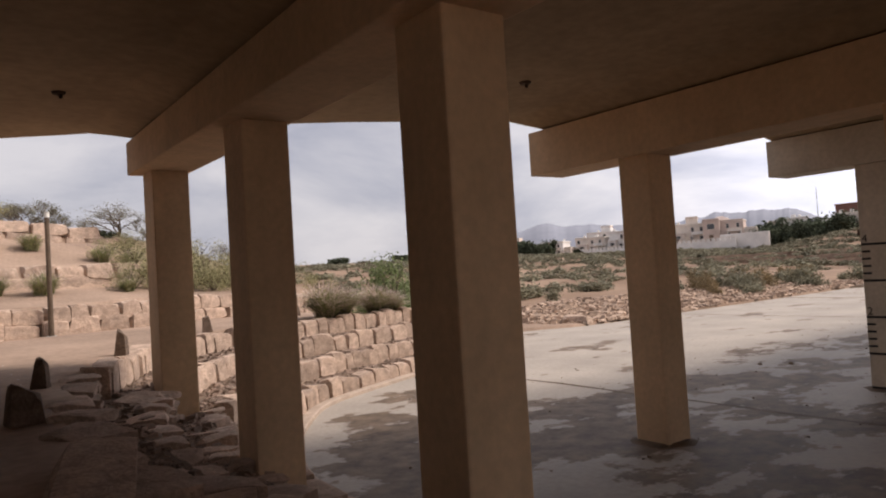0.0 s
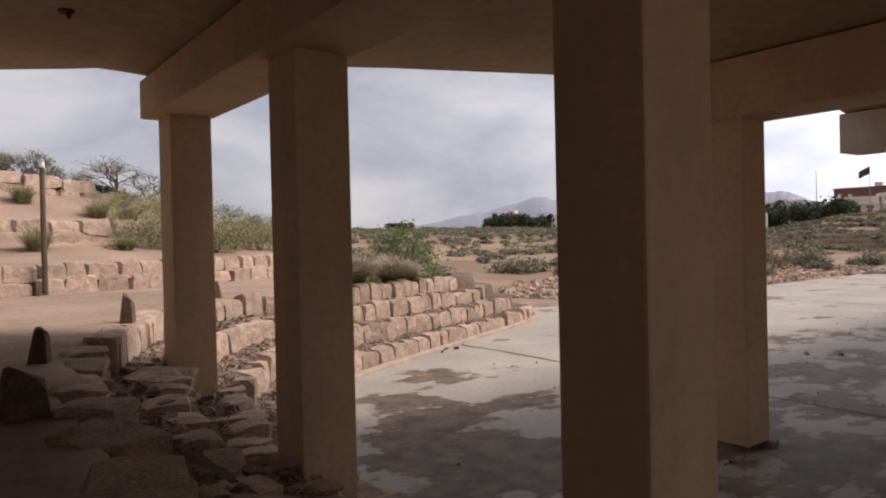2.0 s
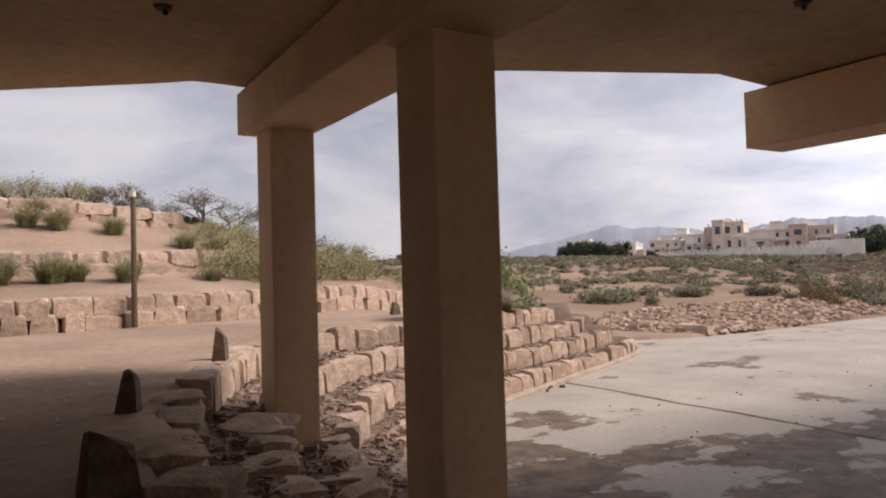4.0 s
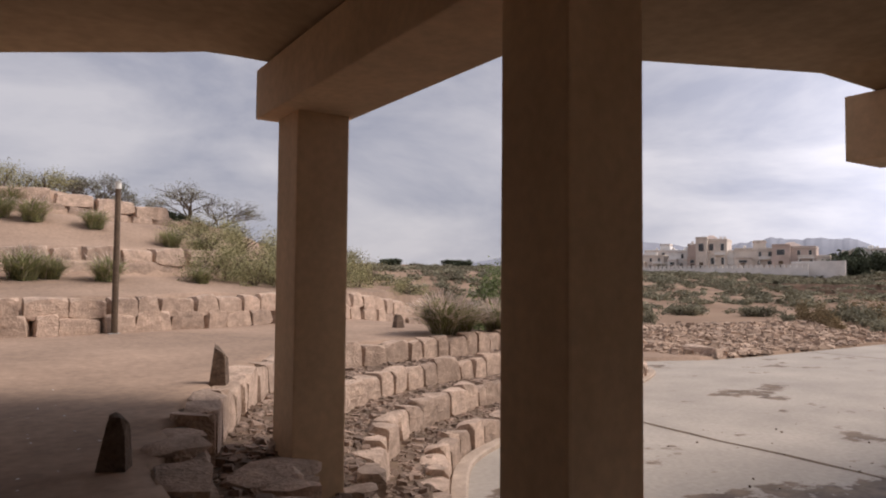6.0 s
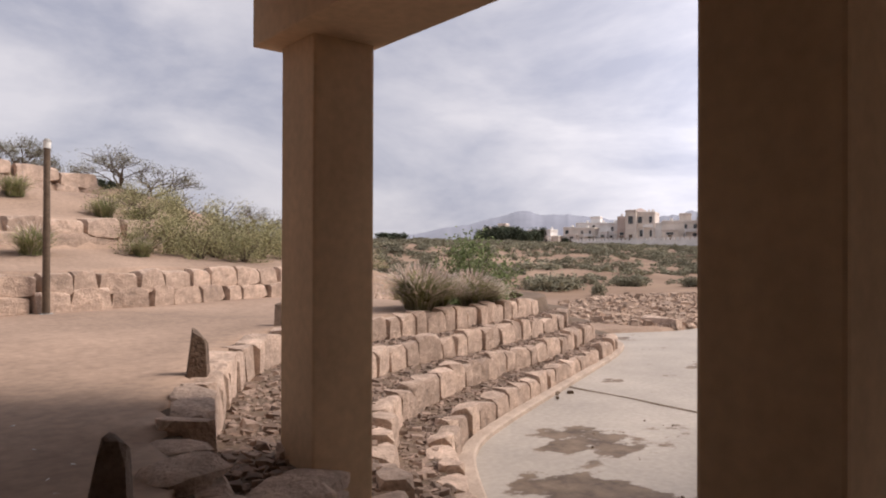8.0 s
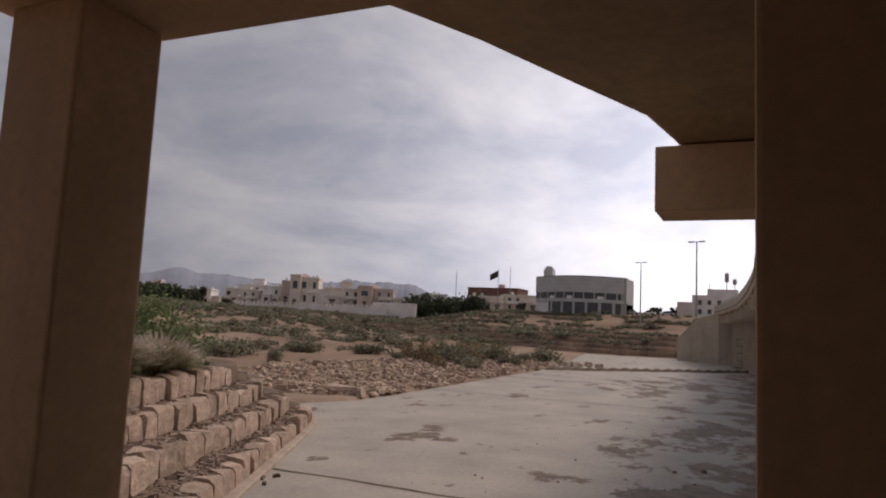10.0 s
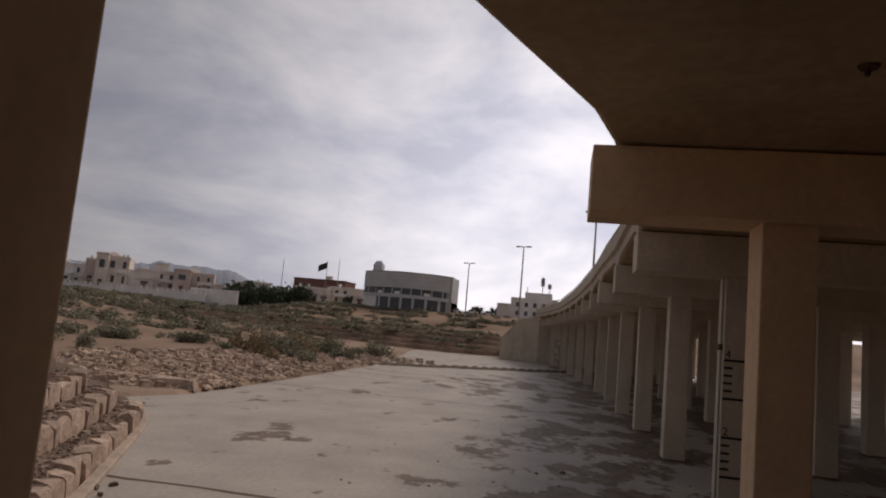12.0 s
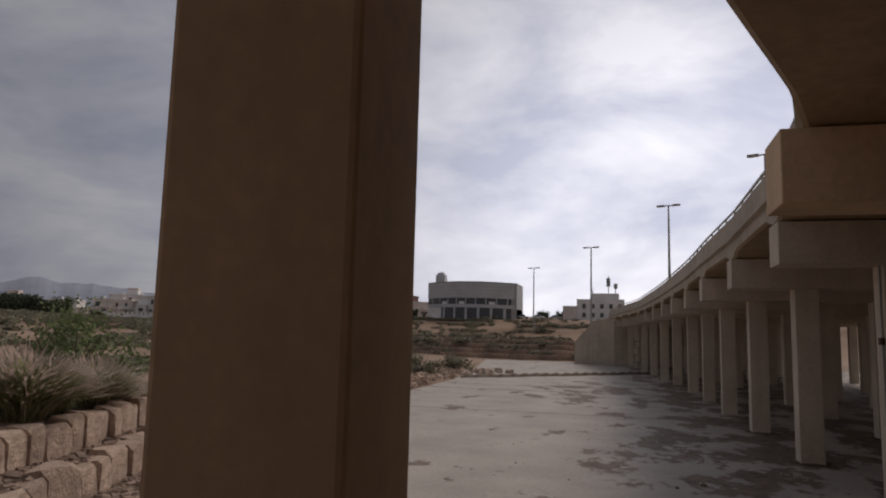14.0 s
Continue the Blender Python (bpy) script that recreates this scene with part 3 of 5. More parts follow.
# ---- loose stones ----
def shard_cloud(name, spots, mat, label, category, flat=0.45):
    """Many small broken stones, joined; spots are rows of x, y, z, size."""
    rng = np.random.RandomState(7)
    unit = np.array([(x, y, z) for z in (0, 1) for y in (-1, 1) for x in (-1, 1)], float)
    quads = np.array([(0, 2, 3, 1), (4, 5, 7, 6), (0, 1, 5, 4), (2, 6, 7, 3), (0, 4, 6, 2), (1, 3, 7, 5)])
    verts, faces = [], []
    for i, (x, y, z, s) in enumerate(spots):
        v = unit * (s * rng.uniform(0.35, 0.65), s * rng.uniform(0.25, 0.5), s * flat * rng.uniform(0.5, 1.2))
        v = v + rng.uniform(-0.13, 0.13, v.shape) * s
        v[4:, :2] *= rng.uniform(0.55, 0.9)
        a, t = rng.uniform(0, 6.28), rng.uniform(-0.35, 0.35)
        v = v @ np.array(((1, 0, 0), (0, math.cos(t), math.sin(t)), (0, -math.sin(t), math.cos(t))))
        v = v @ np.array(((math.cos(a), math.sin(a), 0), (-math.sin(a), math.cos(a), 0), (0, 0, 1)))
        verts.append(v + (x, y, z))
        faces.append(quads + 8 * i)
    ob = mesh_object(name, np.concatenate(verts), np.concatenate(faces), mat)
    return tagged(ob, label, category, kind="stuff")


def tread_spots():
    rng = np.random.RandomState(3)
    out = []
    for i in range(TIERS - 1):
        a, b = tier_line(i), tier_line(i + 1)
        for _ in range(5200):
            k = int(rng.uniform(0.15, 0.93) ** 1.35 * len(a))
            gap = np.linalg.norm(b[k] - a[k])
            lo = min(0.9, 0.42 / gap)
            f = rng.uniform(lo, 1.0)
            p = a[k] + (b[k] - a[k]) * f + rng.uniform(-0.1, 0.1, 2)
            out.append((p[0], p[1], RISE * (i + 1) - 0.09, rng.choice((0.07, 0.1, 0.14, 0.22), p=(0.3, 0.36, 0.27, 0.07))))
    return out


shard_cloud("tread_rubble", tread_spots(), M_BLOCK_JOINED, "broken brown stone shards lying on the terrace treads", "rubble")


def rock_field_spots():
    rng = np.random.RandomState(11)
    out = []
    while len(out) < 5200:
        x, f = rng.uniform(27.5, 84), rng.uniform(0, 1) ** 1.15
        near = np.interp(x, [p[0] for p in FAR_EDGE], [p[1] for p in FAR_EDGE]) + 0.3
        depth = np.interp(x, (27.5, 33, 45, 70, 84), (4, 9, 15, 8, 1))
        y = near + f * depth
        if x < 33.5 - (y - 30) * 0.55:
            continue
        out.append((x, y, 0.0, rng.choice((0.2, 0.3, 0.42, 0.6), p=(0.3, 0.35, 0.27, 0.08))))
    out = np.array(out)
    out[:, 2] = ground_height(out[:, 0], out[:, 1]) - 0.03
    return out


shard_cloud("rock_field", rock_field_spots(), M_ROCKS, "field of broken brown sandstone rocks beside the channel", "rocks", 0.42)


def standing_stone(x, y, z, w, d, h, turn, lean, seed, taper=0.6):
    """A split upright slab, narrower and slanting at its top."""
    me = stone_mesh(100 + seed)
    me.materials[0] = M_DARKSTONE
    for v in me.vertices:
        k = max(0.0, v.co.z)
        v.co.x *= 1 - (1 - taper) * k
        v.co.y *= 1 - (1 - taper) * 0.6 * k
        v.co.z -= 0.3 * (v.co.x + 0.3) * k
    ob = new("standing_stone", me)
    ob.matrix_basis = pose(x, y, z - 0.08, 0, lean, turn)
    ob.scale = (w, d, h)
    return tagged(ob, "rough upright sandstone marker at the plaza edge", "stone bollard", "stone bollards")


for i, (x, y, w, d, h, turn, lean, taper) in enumerate(((1.13, 9.95, 0.42, 0.36, 0.62, 8, 1, 0.9), (1.68, 13.6, 0.29, 0.24, 0.68, -25, 4, 0.55), (3.97, 18.6, 0.34, 0.28, 0.74, -25, 3, 0.72),
                                                        (7.87, 24.15, 0.36, 0.3, 0.7, -20, -3, 0.6), (13.5, 29.4, 0.4, 0.3, 0.66, 10, 2, 0.6))):
    standing_stone(x, y, PLAZA, w, d, h, turn, lean, i, taper)

ob = new("kerb_block", stone_mesh(140))
ob.matrix_basis = pose(34.2, 31.6, 0.0, 0, 0, 78)
ob.scale = (3.0, 0.7, 0.55)
tagged(ob, "long weathered stone block at the edge of the rocks", "stone block")
ob = new("boulder", stone_mesh(141))
ob.matrix_basis = pose(3.5, 14.7, 1.32, 4, -5, 35)
ob.scale = (0.85, 0.75, 0.52)
tagged(ob, "large pale sandstone boulder beside the pier column", "boulder")
ob = new("edging_slab", stone_mesh(146, 2))
ob.matrix_basis = pose(1.25, 5.94, PLAZA - 0.14, 2, -3, 78)
ob.scale = (1.9, 0.62, 0.3)
tagged(ob, "broad flat reddish sandstone slab edging the plaza", "stone slab")

pile_rng = np.random.RandomState(19)
shard_cloud("stone_pile", [(81 + pile_rng.normal() * 2.2, 30.6 + pile_rng.normal() * 1.3, 0.0, pile_rng.choice((0.35, 0.55, 0.8))) for _ in range(46)], M_KERB,
            "pale broken concrete lumps heaped at the channel edge", "rubble", 0.6)

# ---- upper walls on the hill ----
upper_wall = tagged(empty("hill_wall"), "weathered pale sandstone wall stepping up the sand hill", "stone wall", kind="structure")


def hill_line(back, x0, x1):
    xs = np.linspace(x0, x1, 80)
    return np.stack([xs, np.interp(xs, low_wall_line[:, 0], low_wall_line[:, 1]) + back], 1)


for back, x0, x1, courses, h in ((6.75, -12, 11.5, 2, 0.62), (15.3, -14, 8.5, 2, 0.66)):
    for c in range(courses):
        lay_course(hill_line(back + 0.12 * c, x0, x1), lambda x, y: float(ground_height(x, y - 0.5)) - 0.05 + c * h, h, 0.7, upper_wall, rng, (1.1, 2.2))

# ---- gauge and fixtures on the piers ----
def plain(ob, parent):
    """Keeps a part where it was built."""
    ob.parent = parent
    ob.matrix_parent_inverse = Matrix.Translation(-parent.location)
    return ob


def gauge(row):
    face, y0, y1 = ROW_X[row] - 0.39, ROW_OUT[row] - 0.81, ROW_OUT[row]
    pier = piers[row]
    for n in range(1, 5):
        plain(part("gauge_line", box(face - 0.006, y0 + 0.03, n - 0.035, face + 0.004, y1 - 0.02, n + 0.03), M_BLACK, pier, "black painted metre line"), pier)
        left = n % 2 == 0
        for k in range(1, 5):
            z = n - 0.2 * k
            a = (y1 - 0.24, y1 - 0.02) if left else (y0 + 0.03, y0 + 0.25)
            plain(part("gauge_tick", box(face - 0.006, a[0], z - 0.03, face + 0.004, a[1], z + 0.03), M_BLACK, pier, "black painted tick"), pier)
        cu = bpy.data.curves.new("gauge_number", "FONT")
        cu.body, cu.size, cu.extrude, cu.align_x = str(n), 0.3, 0.004, "CENTER"
        tmp = new("number_shape", cu)
        bpy.context.view_layer.update()
        me = bpy.data.meshes.new_from_object(tmp.evaluated_get(bpy.context.evaluated_depsgraph_get()))
        bpy.data.objects.remove(tmp)
        me.materials.clear()
        me.materials.append(M_BLACK)
        ob = new("gauge_number", me)
        ob.matrix_basis = pose(face - 0.005, (y1 - 0.12) if left else (y0 + 0.13), n + 0.06, 90, 0, -90)
        plain(ob, pier)
        ob["label"] = "black painted number " + str(n)
    plain(part("gauge_line", box(face - 0.006, y0 + 0.03, 0.03, face + 0.004, y1 - 0.02, 0.1), M_BLACK, pier, "smudged black lettering strip"), pier)
    if row != 2:
        return
    plain(part("conduit", tube(ROW_X[2] - 0.2, y1 + 0.03, 0.0, 6.3, 0.025, 0.025, 8), M_STEEL, pier, "thin grey conduit pipe"), pier)
    plain(part("bracket", box(ROW_X[2] - 0.3, y1 + 0.01, 4.25, ROW_X[2] - 0.1, y1 + 0.1, 4.42, 0.01), M_RUST, pier, "rusty conduit bracket"), pier)


gauge(2)
gauge(12)


def drain(x, y):
    thing = tagged(empty("deck_drain", x, y, 7.53), "rusty drain spout in the concrete soffit", "drain", "deck drains")
    ring = bmesh.new()
    bmesh.ops.create_cone(ring, cap_ends=True, segments=18, radius1=0.1, radius2=0.12, depth=0.04)
    bmesh.ops.translate(ring, vec=(0, 0, -0.02), verts=ring.verts)
    part("flange", ring, M_RUST, thing)
    part("spout", tube(0.03, 0, -0.11, 0, 0.03, 0.04, 10), M_RUST, thing, "short rusty pipe")


for x, y in ((9.6, 9.3), (2.1, 13.25), (9.6, 3.0), (2.1, 6.5)):
    drain(x, y)


def lamp_pole():
    p = tagged(empty("lamp_post", 3.85, 30.75, PLAZA), "slim brown lamp post with white cap by the stone wall", "lamp post")
    part("base_plate", box(-0.17, -0.17, 0.0, 0.17, 0.17, 0.03, 0.008), M_STEEL, p)
    part("shaft", tube(0, 0, 0.02, 4.68, 0.105, 0.085, 16), M_POST, p)
    part("lamp_head", tube(0, 0, 4.68, 4.88, 0.1, 0.1, 16), M_CAPWHITE, p, "white cylindrical lamp head")
    part("cap", tube(0, 0, 4.88, 4.95, 0.115, 0.06, 16), M_STEEL, p)


lamp_pole()


def street_lamp(x, y, z, top, turn):
    p = tagged(empty("street_lamp", x, y, z), "tall grey twin-arm street lamp", "street lamp", "street lamps")
    p.rotation_euler = (0, 0, radians(turn))
    h = top - z
    part("shaft", tube(0, 0, 0, h, 0.2, 0.1, 10), M_STEEL, p)
    part("crossarm", box(-1.0, -0.06, h - 0.12, 1.0, 0.06, h + 0.02, 0.02), M_STEEL, p)
    for side in (-1, 1):
        part("lantern", box(side * 1.0 - 0.5, -0.22, h - 0.16, side * 1.0 + 0.5, 0.22, h + 0.08, 0.06), M_STEEL, p)
    part("base", tube(0, 0, 0, 0.5, 0.32, 0.28, 10), M_STEEL, p)


for x, y, z, top in ((67, 2.4, 8.2, 20.8), (95, 9.0, 8.2, 21.6), (130, 20.5, 5.0, 20.7), (170, 36, 6.0, 20.9)):
    street_lamp(x, y, z, top, 70)


def parapet_rail():
    rail = tagged(empty("parapet_rail", 0, 0, 0), "low galvanised handrail on the bridge parapet", "handrail")
    xs = np.arange(14, 118, 1.0)
    pts = np.stack([xs, deck_edge(xs) - 0.18, np.full(len(xs), 9.22)], 1)
    verts, faces = [], []
    for i, p in enumerate(pts):
        verts += [(p[0], p[1] + a, p[2] + b) for a, b in ((-0.035, -0.03), (0.035, -0.03), (0.035, 0.03), (-0.035, 0.03))]
        if i:
            faces += [(4 * i - 4 + j, 4 * i - 4 + (j + 1) % 4, 4 * i + (j + 1) % 4, 4 * i + j) for j in range(4)]
    mesh_object("top_rail", verts, faces, M_STEEL, rail)
    for x in np.arange(14, 118, 2.0):
        part("rail_post", box(x - 0.03, deck_edge(x) - 0.21, 8.96, x + 0.03, deck_edge(x) - 0.15, 9.2), M_STEEL, rail)


parapet_rail()


def joint(x, y0, y1, width):
    ys = np.linspace(y0, y1, 60)
    off = 0.05 * np.sin(ys * 1.3) + 0.03 * np.sin(ys * 4.1)
    wide = width * (0.7 + 0.5 * np.abs(np.sin(ys * 0.9)))
    verts = [(x + o - w / 2, y, 0.004) for o, w, y in zip(off, wide, ys)] + [(x + o + w / 2, y, 0.004) for o, w, y in zip(off, wide, ys)]
    faces = [(i, 60 + i, 61 + i, i + 1) for i in range(59)]
    return tagged(mesh_object("expansion_joint", verts, faces, M_SILT), "dirt-filled joint across the concrete bed", "joint", kind="structure")


for x, y0, y1, w in ((16.9, -30, 23.3, 0.17), (42.0, -30, 29.7, 0.14), (58.0, 12, 30.2, 0.35), (63.5, 14, 30.3, 0.3)):
    joint(x, y0, y1, w)


def build_sill():
    """A low broken ledge across the bed."""
    t = np.linspace(0, 1, 70)
    x, y = 72 + 22 * t, 30.5 - 19 * t
    wob = 0.35 * np.sin(t * 23) + 0.2 * np.sin(t * 61)
    rows = [(-1.6, 0.0), (-1.1, 0.24), (0.6, 0.3), (2.4, 0.02)]
    verts, faces = [], []
    for o, z in rows:
        verts += [(a + wob[i] + o, b, z * (0.8 + 0.3 * math.sin(i * 1.7))) for i, (a, b) in enumerate(zip(x, y))]
    for r in range(3):
        faces += [(r * 70 + k, r * 70 + k + 1, r * 70 + 71 + k, r * 70 + 70 + k) for k in range(69)]
    return tagged(mesh_object("bed_ledge", verts, faces, M_SILT), "low dark silted ledge across the channel bed", "ledge", kind="structure")


build_sill()

# ---- far abutment ----
M_EARTHRED = material("red_brown_bank", (0.235, 0.155, 0.11), 0.4, 0.25, 4.0, 1.0, 0.4, 0.05)


def abutment():
    a = tagged(empty("abutment"), "pale concrete abutment with a sloping wing wall", "abutment", kind="structure")
    part("end_wall", box(119, -8, -0.2, 120.5, 16.4, 7.28, 0.05), M_FASCIA, a)
    bm = bmesh.new()
    prof = [(120.5, 16.4, -0.2), (124, 23.0, -0.2), (124, 23.0, 3.6), (122.2, 19.8, 7.0), (120.5, 16.4, 7.9)]
    front = [bm.verts.new(p) for p in prof]
    rear = [bm.verts.new((x + 1.2, y + 0.1, z)) for x, y, z in prof]
    bm.faces.new(front)
    bm.faces.new(rear[::-1])
    for i in range(5):
        bm.faces.new((front[i], rear[i], rear[(i + 1) % 5], front[(i + 1) % 5]))
    part("wing_wall", bm, M_FASCIA, a)
    # Unseen wall added close behind the camera to cut light under the deck.
    near = tagged(empty("near_abutment"), "plain unseen concrete wall added under the deck to cut side light", "abutment", kind="structure")
    part("end_wall", box(-3.4, -9, -0.2, -2.6, 20.2, 7.28, 0.05), M_FASCIA, near)


abutment()


BENCHES = ((129.5, 0.0, 1.1), (134, 1.0, 0.9), (140, 1.8, 1.0), (149, 2.7, 1.0))


def bank_steps():
    """Earth benches at the end of the channel."""
    for i, (x, z, h) in enumerate(BENCHES):
        ys = np.linspace(16 + i, 70 + 12 * i, 60)
        w = 0.7 * np.sin(ys * 0.35 + i) + 0.4 * np.sin(ys * 1.1)
        verts = [(x + a, y, z - 0.3) for a, y in zip(w, ys)] + [(x + a + 0.5, y, z + h + 0.1 * math.sin(y)) for a, y in zip(w, ys)] + \
                [(x + a + 9, y, z + h - 0.2) for a, y in zip(w, ys)]
        faces = [(r * 60 + k, r * 60 + k + 1, r * 60 + 61 + k, r * 60 + 60 + k) for r in range(2) for k in range(59)]
        tagged(mesh_object("earth_bench", verts, faces, M_EARTHRED, smooth=True), "red-brown eroded earth bench at the channel end", "earth bank", kind="structure")


bank_steps()


# ---- plants ----
M_LEAF = material("olive_leaf", (0.36, 0.335, 0.18), 0.3, 3.0, 20.0, 0.8, 0.0, island=0.45, piece=0.15, translucent=0.25)
M_LEAF_GREEN = material("green_leaf", (0.21, 0.26, 0.115), 0.3, 3.0, 20.0, 0.8, 0.0, island=0.45, piece=0.15, translucent=0.3)
M_LEAF_DARK = material("dark_leaf", (0.075, 0.09, 0.055), 0.3, 1.0, 9.0, 0.85, 0.0, island=0.4, piece=0.15, translucent=0.1)
M_LEAF_DRY = material("dry_straw", (0.27, 0.205, 0.12), 0.25, 3.0, 20.0, 0.9, 0.0, island=0.35, piece=0.1, translucent=0.3)
M_BLADE = material("grass_blade", (0.31, 0.315, 0.155), 0.3, 3.0, 20.0, 0.8, 0.0, island=0.45, translucent=0.3)
M_LEAF_GREY = material("grey_green_leaf", (0.25, 0.24, 0.18), 0.3, 3.0, 20.0, 0.85, 0.0, island=0.4, piece=0.15, translucent=0.25)
M_PLUME = material("grass_plume", (0.62, 0.51, 0.44), 0.2, 4.0, 25.0, 0.95, 0.0, island=0.25, translucent=0.3)
M_TWIG = material("grey_brown_bark", (0.13, 0.10, 0.075), 0.3, 5.0, 30.0, 0.95, 0.2, 0.005)


def raw_mesh(name, verts, faces, mat):
    me = bpy.data.meshes.new(name)
    me.from_pydata([tuple(v) for v in np.asarray(verts, float).tolist()], [], [tuple(f) for f in np.asarray(faces).tolist()])
    me.materials.append(mat)
    return me


def leaf_cloud(seed, n, radii, clumps, size, spread=0.3, low=0.12):
    """Small leaf faces gathered in clumps on an uneven dome."""
    r = np.random.RandomState(seed)
    d = r.normal(size=(clumps, 3))
    d /= np.linalg.norm(d, axis=1)[:, None]
    d[:, 2] = np.abs(d[:, 2])
    cen = d * np.array(radii) * r.uniform(0.35, 1.0, (clumps, 1)) + (0, 0, radii[2] * low)
    p = cen[r.randint(0, clumps, n)] + np.clip(r.normal(size=(n, 3)), -1.5, 1.5) * np.array(radii) * spread * r.uniform(0.4, 1, (n, 1))
    p[:, 2] = np.maximum(p[:, 2], 0.02)
    u = r.normal(size=(n, 3))
    u /= np.linalg.norm(u, axis=1)[:, None]
    w = np.cross(u, r.normal(size=(n, 3)))
    w /= np.linalg.norm(w, axis=1)[:, None] + 1e-9
    s = size * r.uniform(0.5, 1.3, (n, 1))
    verts = np.stack([p - u * s, p + w * s * 0.45, p + u * s, p - w * s * 0.45], 1).reshape(-1, 3)
    return verts, np.arange(4 * n).reshape(-1, 4)


def limb(verts, faces, a, b, r0, r1, sides=5):
    a, b = np.array(a, float), np.array(b, float)
    d = b - a
    d /= np.linalg.norm(d) + 1e-9
    u = np.cross(d, (0.3, 0.7, 0.2))
    u /= np.linalg.norm(u) + 1e-9
    v = np.cross(d, u)
    k = len(verts)
    for c, r in ((a, r0), (b, r1)):
        verts += [tuple(c + (u * math.cos(t) + v * math.sin(t)) * r) for t in np.arange(sides) * 6.2832 / sides]
    faces += [(k + j, k + (j + 1) % sides, k + sides + (j + 1) % sides, k + sides + j) for j in range(sides)]


def stems(seed, count, radii, r0=0.02):
    rg = random.Random(seed)
    verts, faces = [], []
    for _ in range(count):
        a = rg.uniform(0, 6.28)
        x, y = math.cos(a) * radii[0] * rg.uniform(0.3, 0.9), math.sin(a) * radii[1] * rg.uniform(0.3, 0.9)
        z = radii[2] * rg.uniform(0.5, 1.0)
        mid = (x * 0.4 + rg.uniform(-0.1, 0.1), y * 0.4, z * 0.55)
        limb(verts, faces, (x * 0.05, y * 0.05, -0.05), mid, r0, r0 * 0.65, 4)
        limb(verts, faces, mid, (x, y, z), r0 * 0.65, r0 * 0.25, 4)
    quad = np.array(faces)
    return verts, quad


def shrub_kind(seed, n, radii, clumps, size, leaf, label, spread=0.3, twigs=14):
    """A shrub template: foliage over thin stems."""
    ob = tagged(empty("shrub"), label, "shrub", "shrubs")
    v, f = leaf_cloud(seed, n, radii, clumps, size, spread)
    fo = new("foliage", raw_mesh("foliage", v, f, leaf))
    fo.parent = ob
    v, f = stems(seed, twigs, radii)
    st = new("stem", raw_mesh("stem", v, f, M_TWIG))
    st.parent = ob
    return ob


def grass_kind(seed, blades, height, spread, plumes, label):
    """A fountain-grass tuft: arching blades with feathery plumes on the tips."""
    r = random.Random(seed)
    ob = tagged(empty("grass_tuft"), label, "ornamental grass", "grass tufts")
    for name, count, mat in (("foliage", blades, M_BLADE), ("plume", plumes, M_PLUME)):
        verts, faces = [], []
        for _ in range(count):
            a = r.uniform(0, 6.28)
            out, h = spread * r.uniform(0.2, 1.0), height * r.uniform(0.45, 1.05)
            c, s = math.cos(a), math.sin(a)
            bx, by = r.uniform(-0.24, 0.24), r.uniform(-0.24, 0.24)
            w = 0.008 if name == "foliage" else 0.006
            pts = [(bx + c * out * t ** 1.6, by + s * out * t ** 1.6, h * (1.5 * t - 0.5 * t * t * (0.6 + 0.8 * out / spread))) for t in (0, 0.35, 0.7, 1.0)]
            k = len(verts)
            for j, (x, y, z) in enumerate(pts):
                ww = w * (1, 1.1, 0.8, 0.15)[j]
                verts += [(x - s * ww, y + c * ww, z), (x + s * ww, y - c * ww, z)]
            faces += [(k + 2 * j, k + 2 * j + 1, k + 2 * j + 3, k + 2 * j + 2) for j in range(3)]
            if name == "plume":
                (x0, y0, z0), (x1, y1, z1) = pts[2], pts[3]
                L = 0.3 * height
                d = Vector((x1 - x0, y1 - y0, z1 - z0)).normalized()
                e = Vector((x1, y1, z1))
                for side in (Vector((-s, c, 0)), Vector((c, s, 0.3)).cross(d)):
                    k = len(verts)
                    fat = 0.024 * height
                    verts += [tuple(e - d * L * 0.35), tuple(e + side * fat), tuple(e + d * L * 0.75), tuple(e - side * fat)]
                    faces.append((k, k + 1, k + 2, k + 3))
        p = new(name, raw_mesh(name, verts, faces, mat))
        p.parent = ob
    return ob


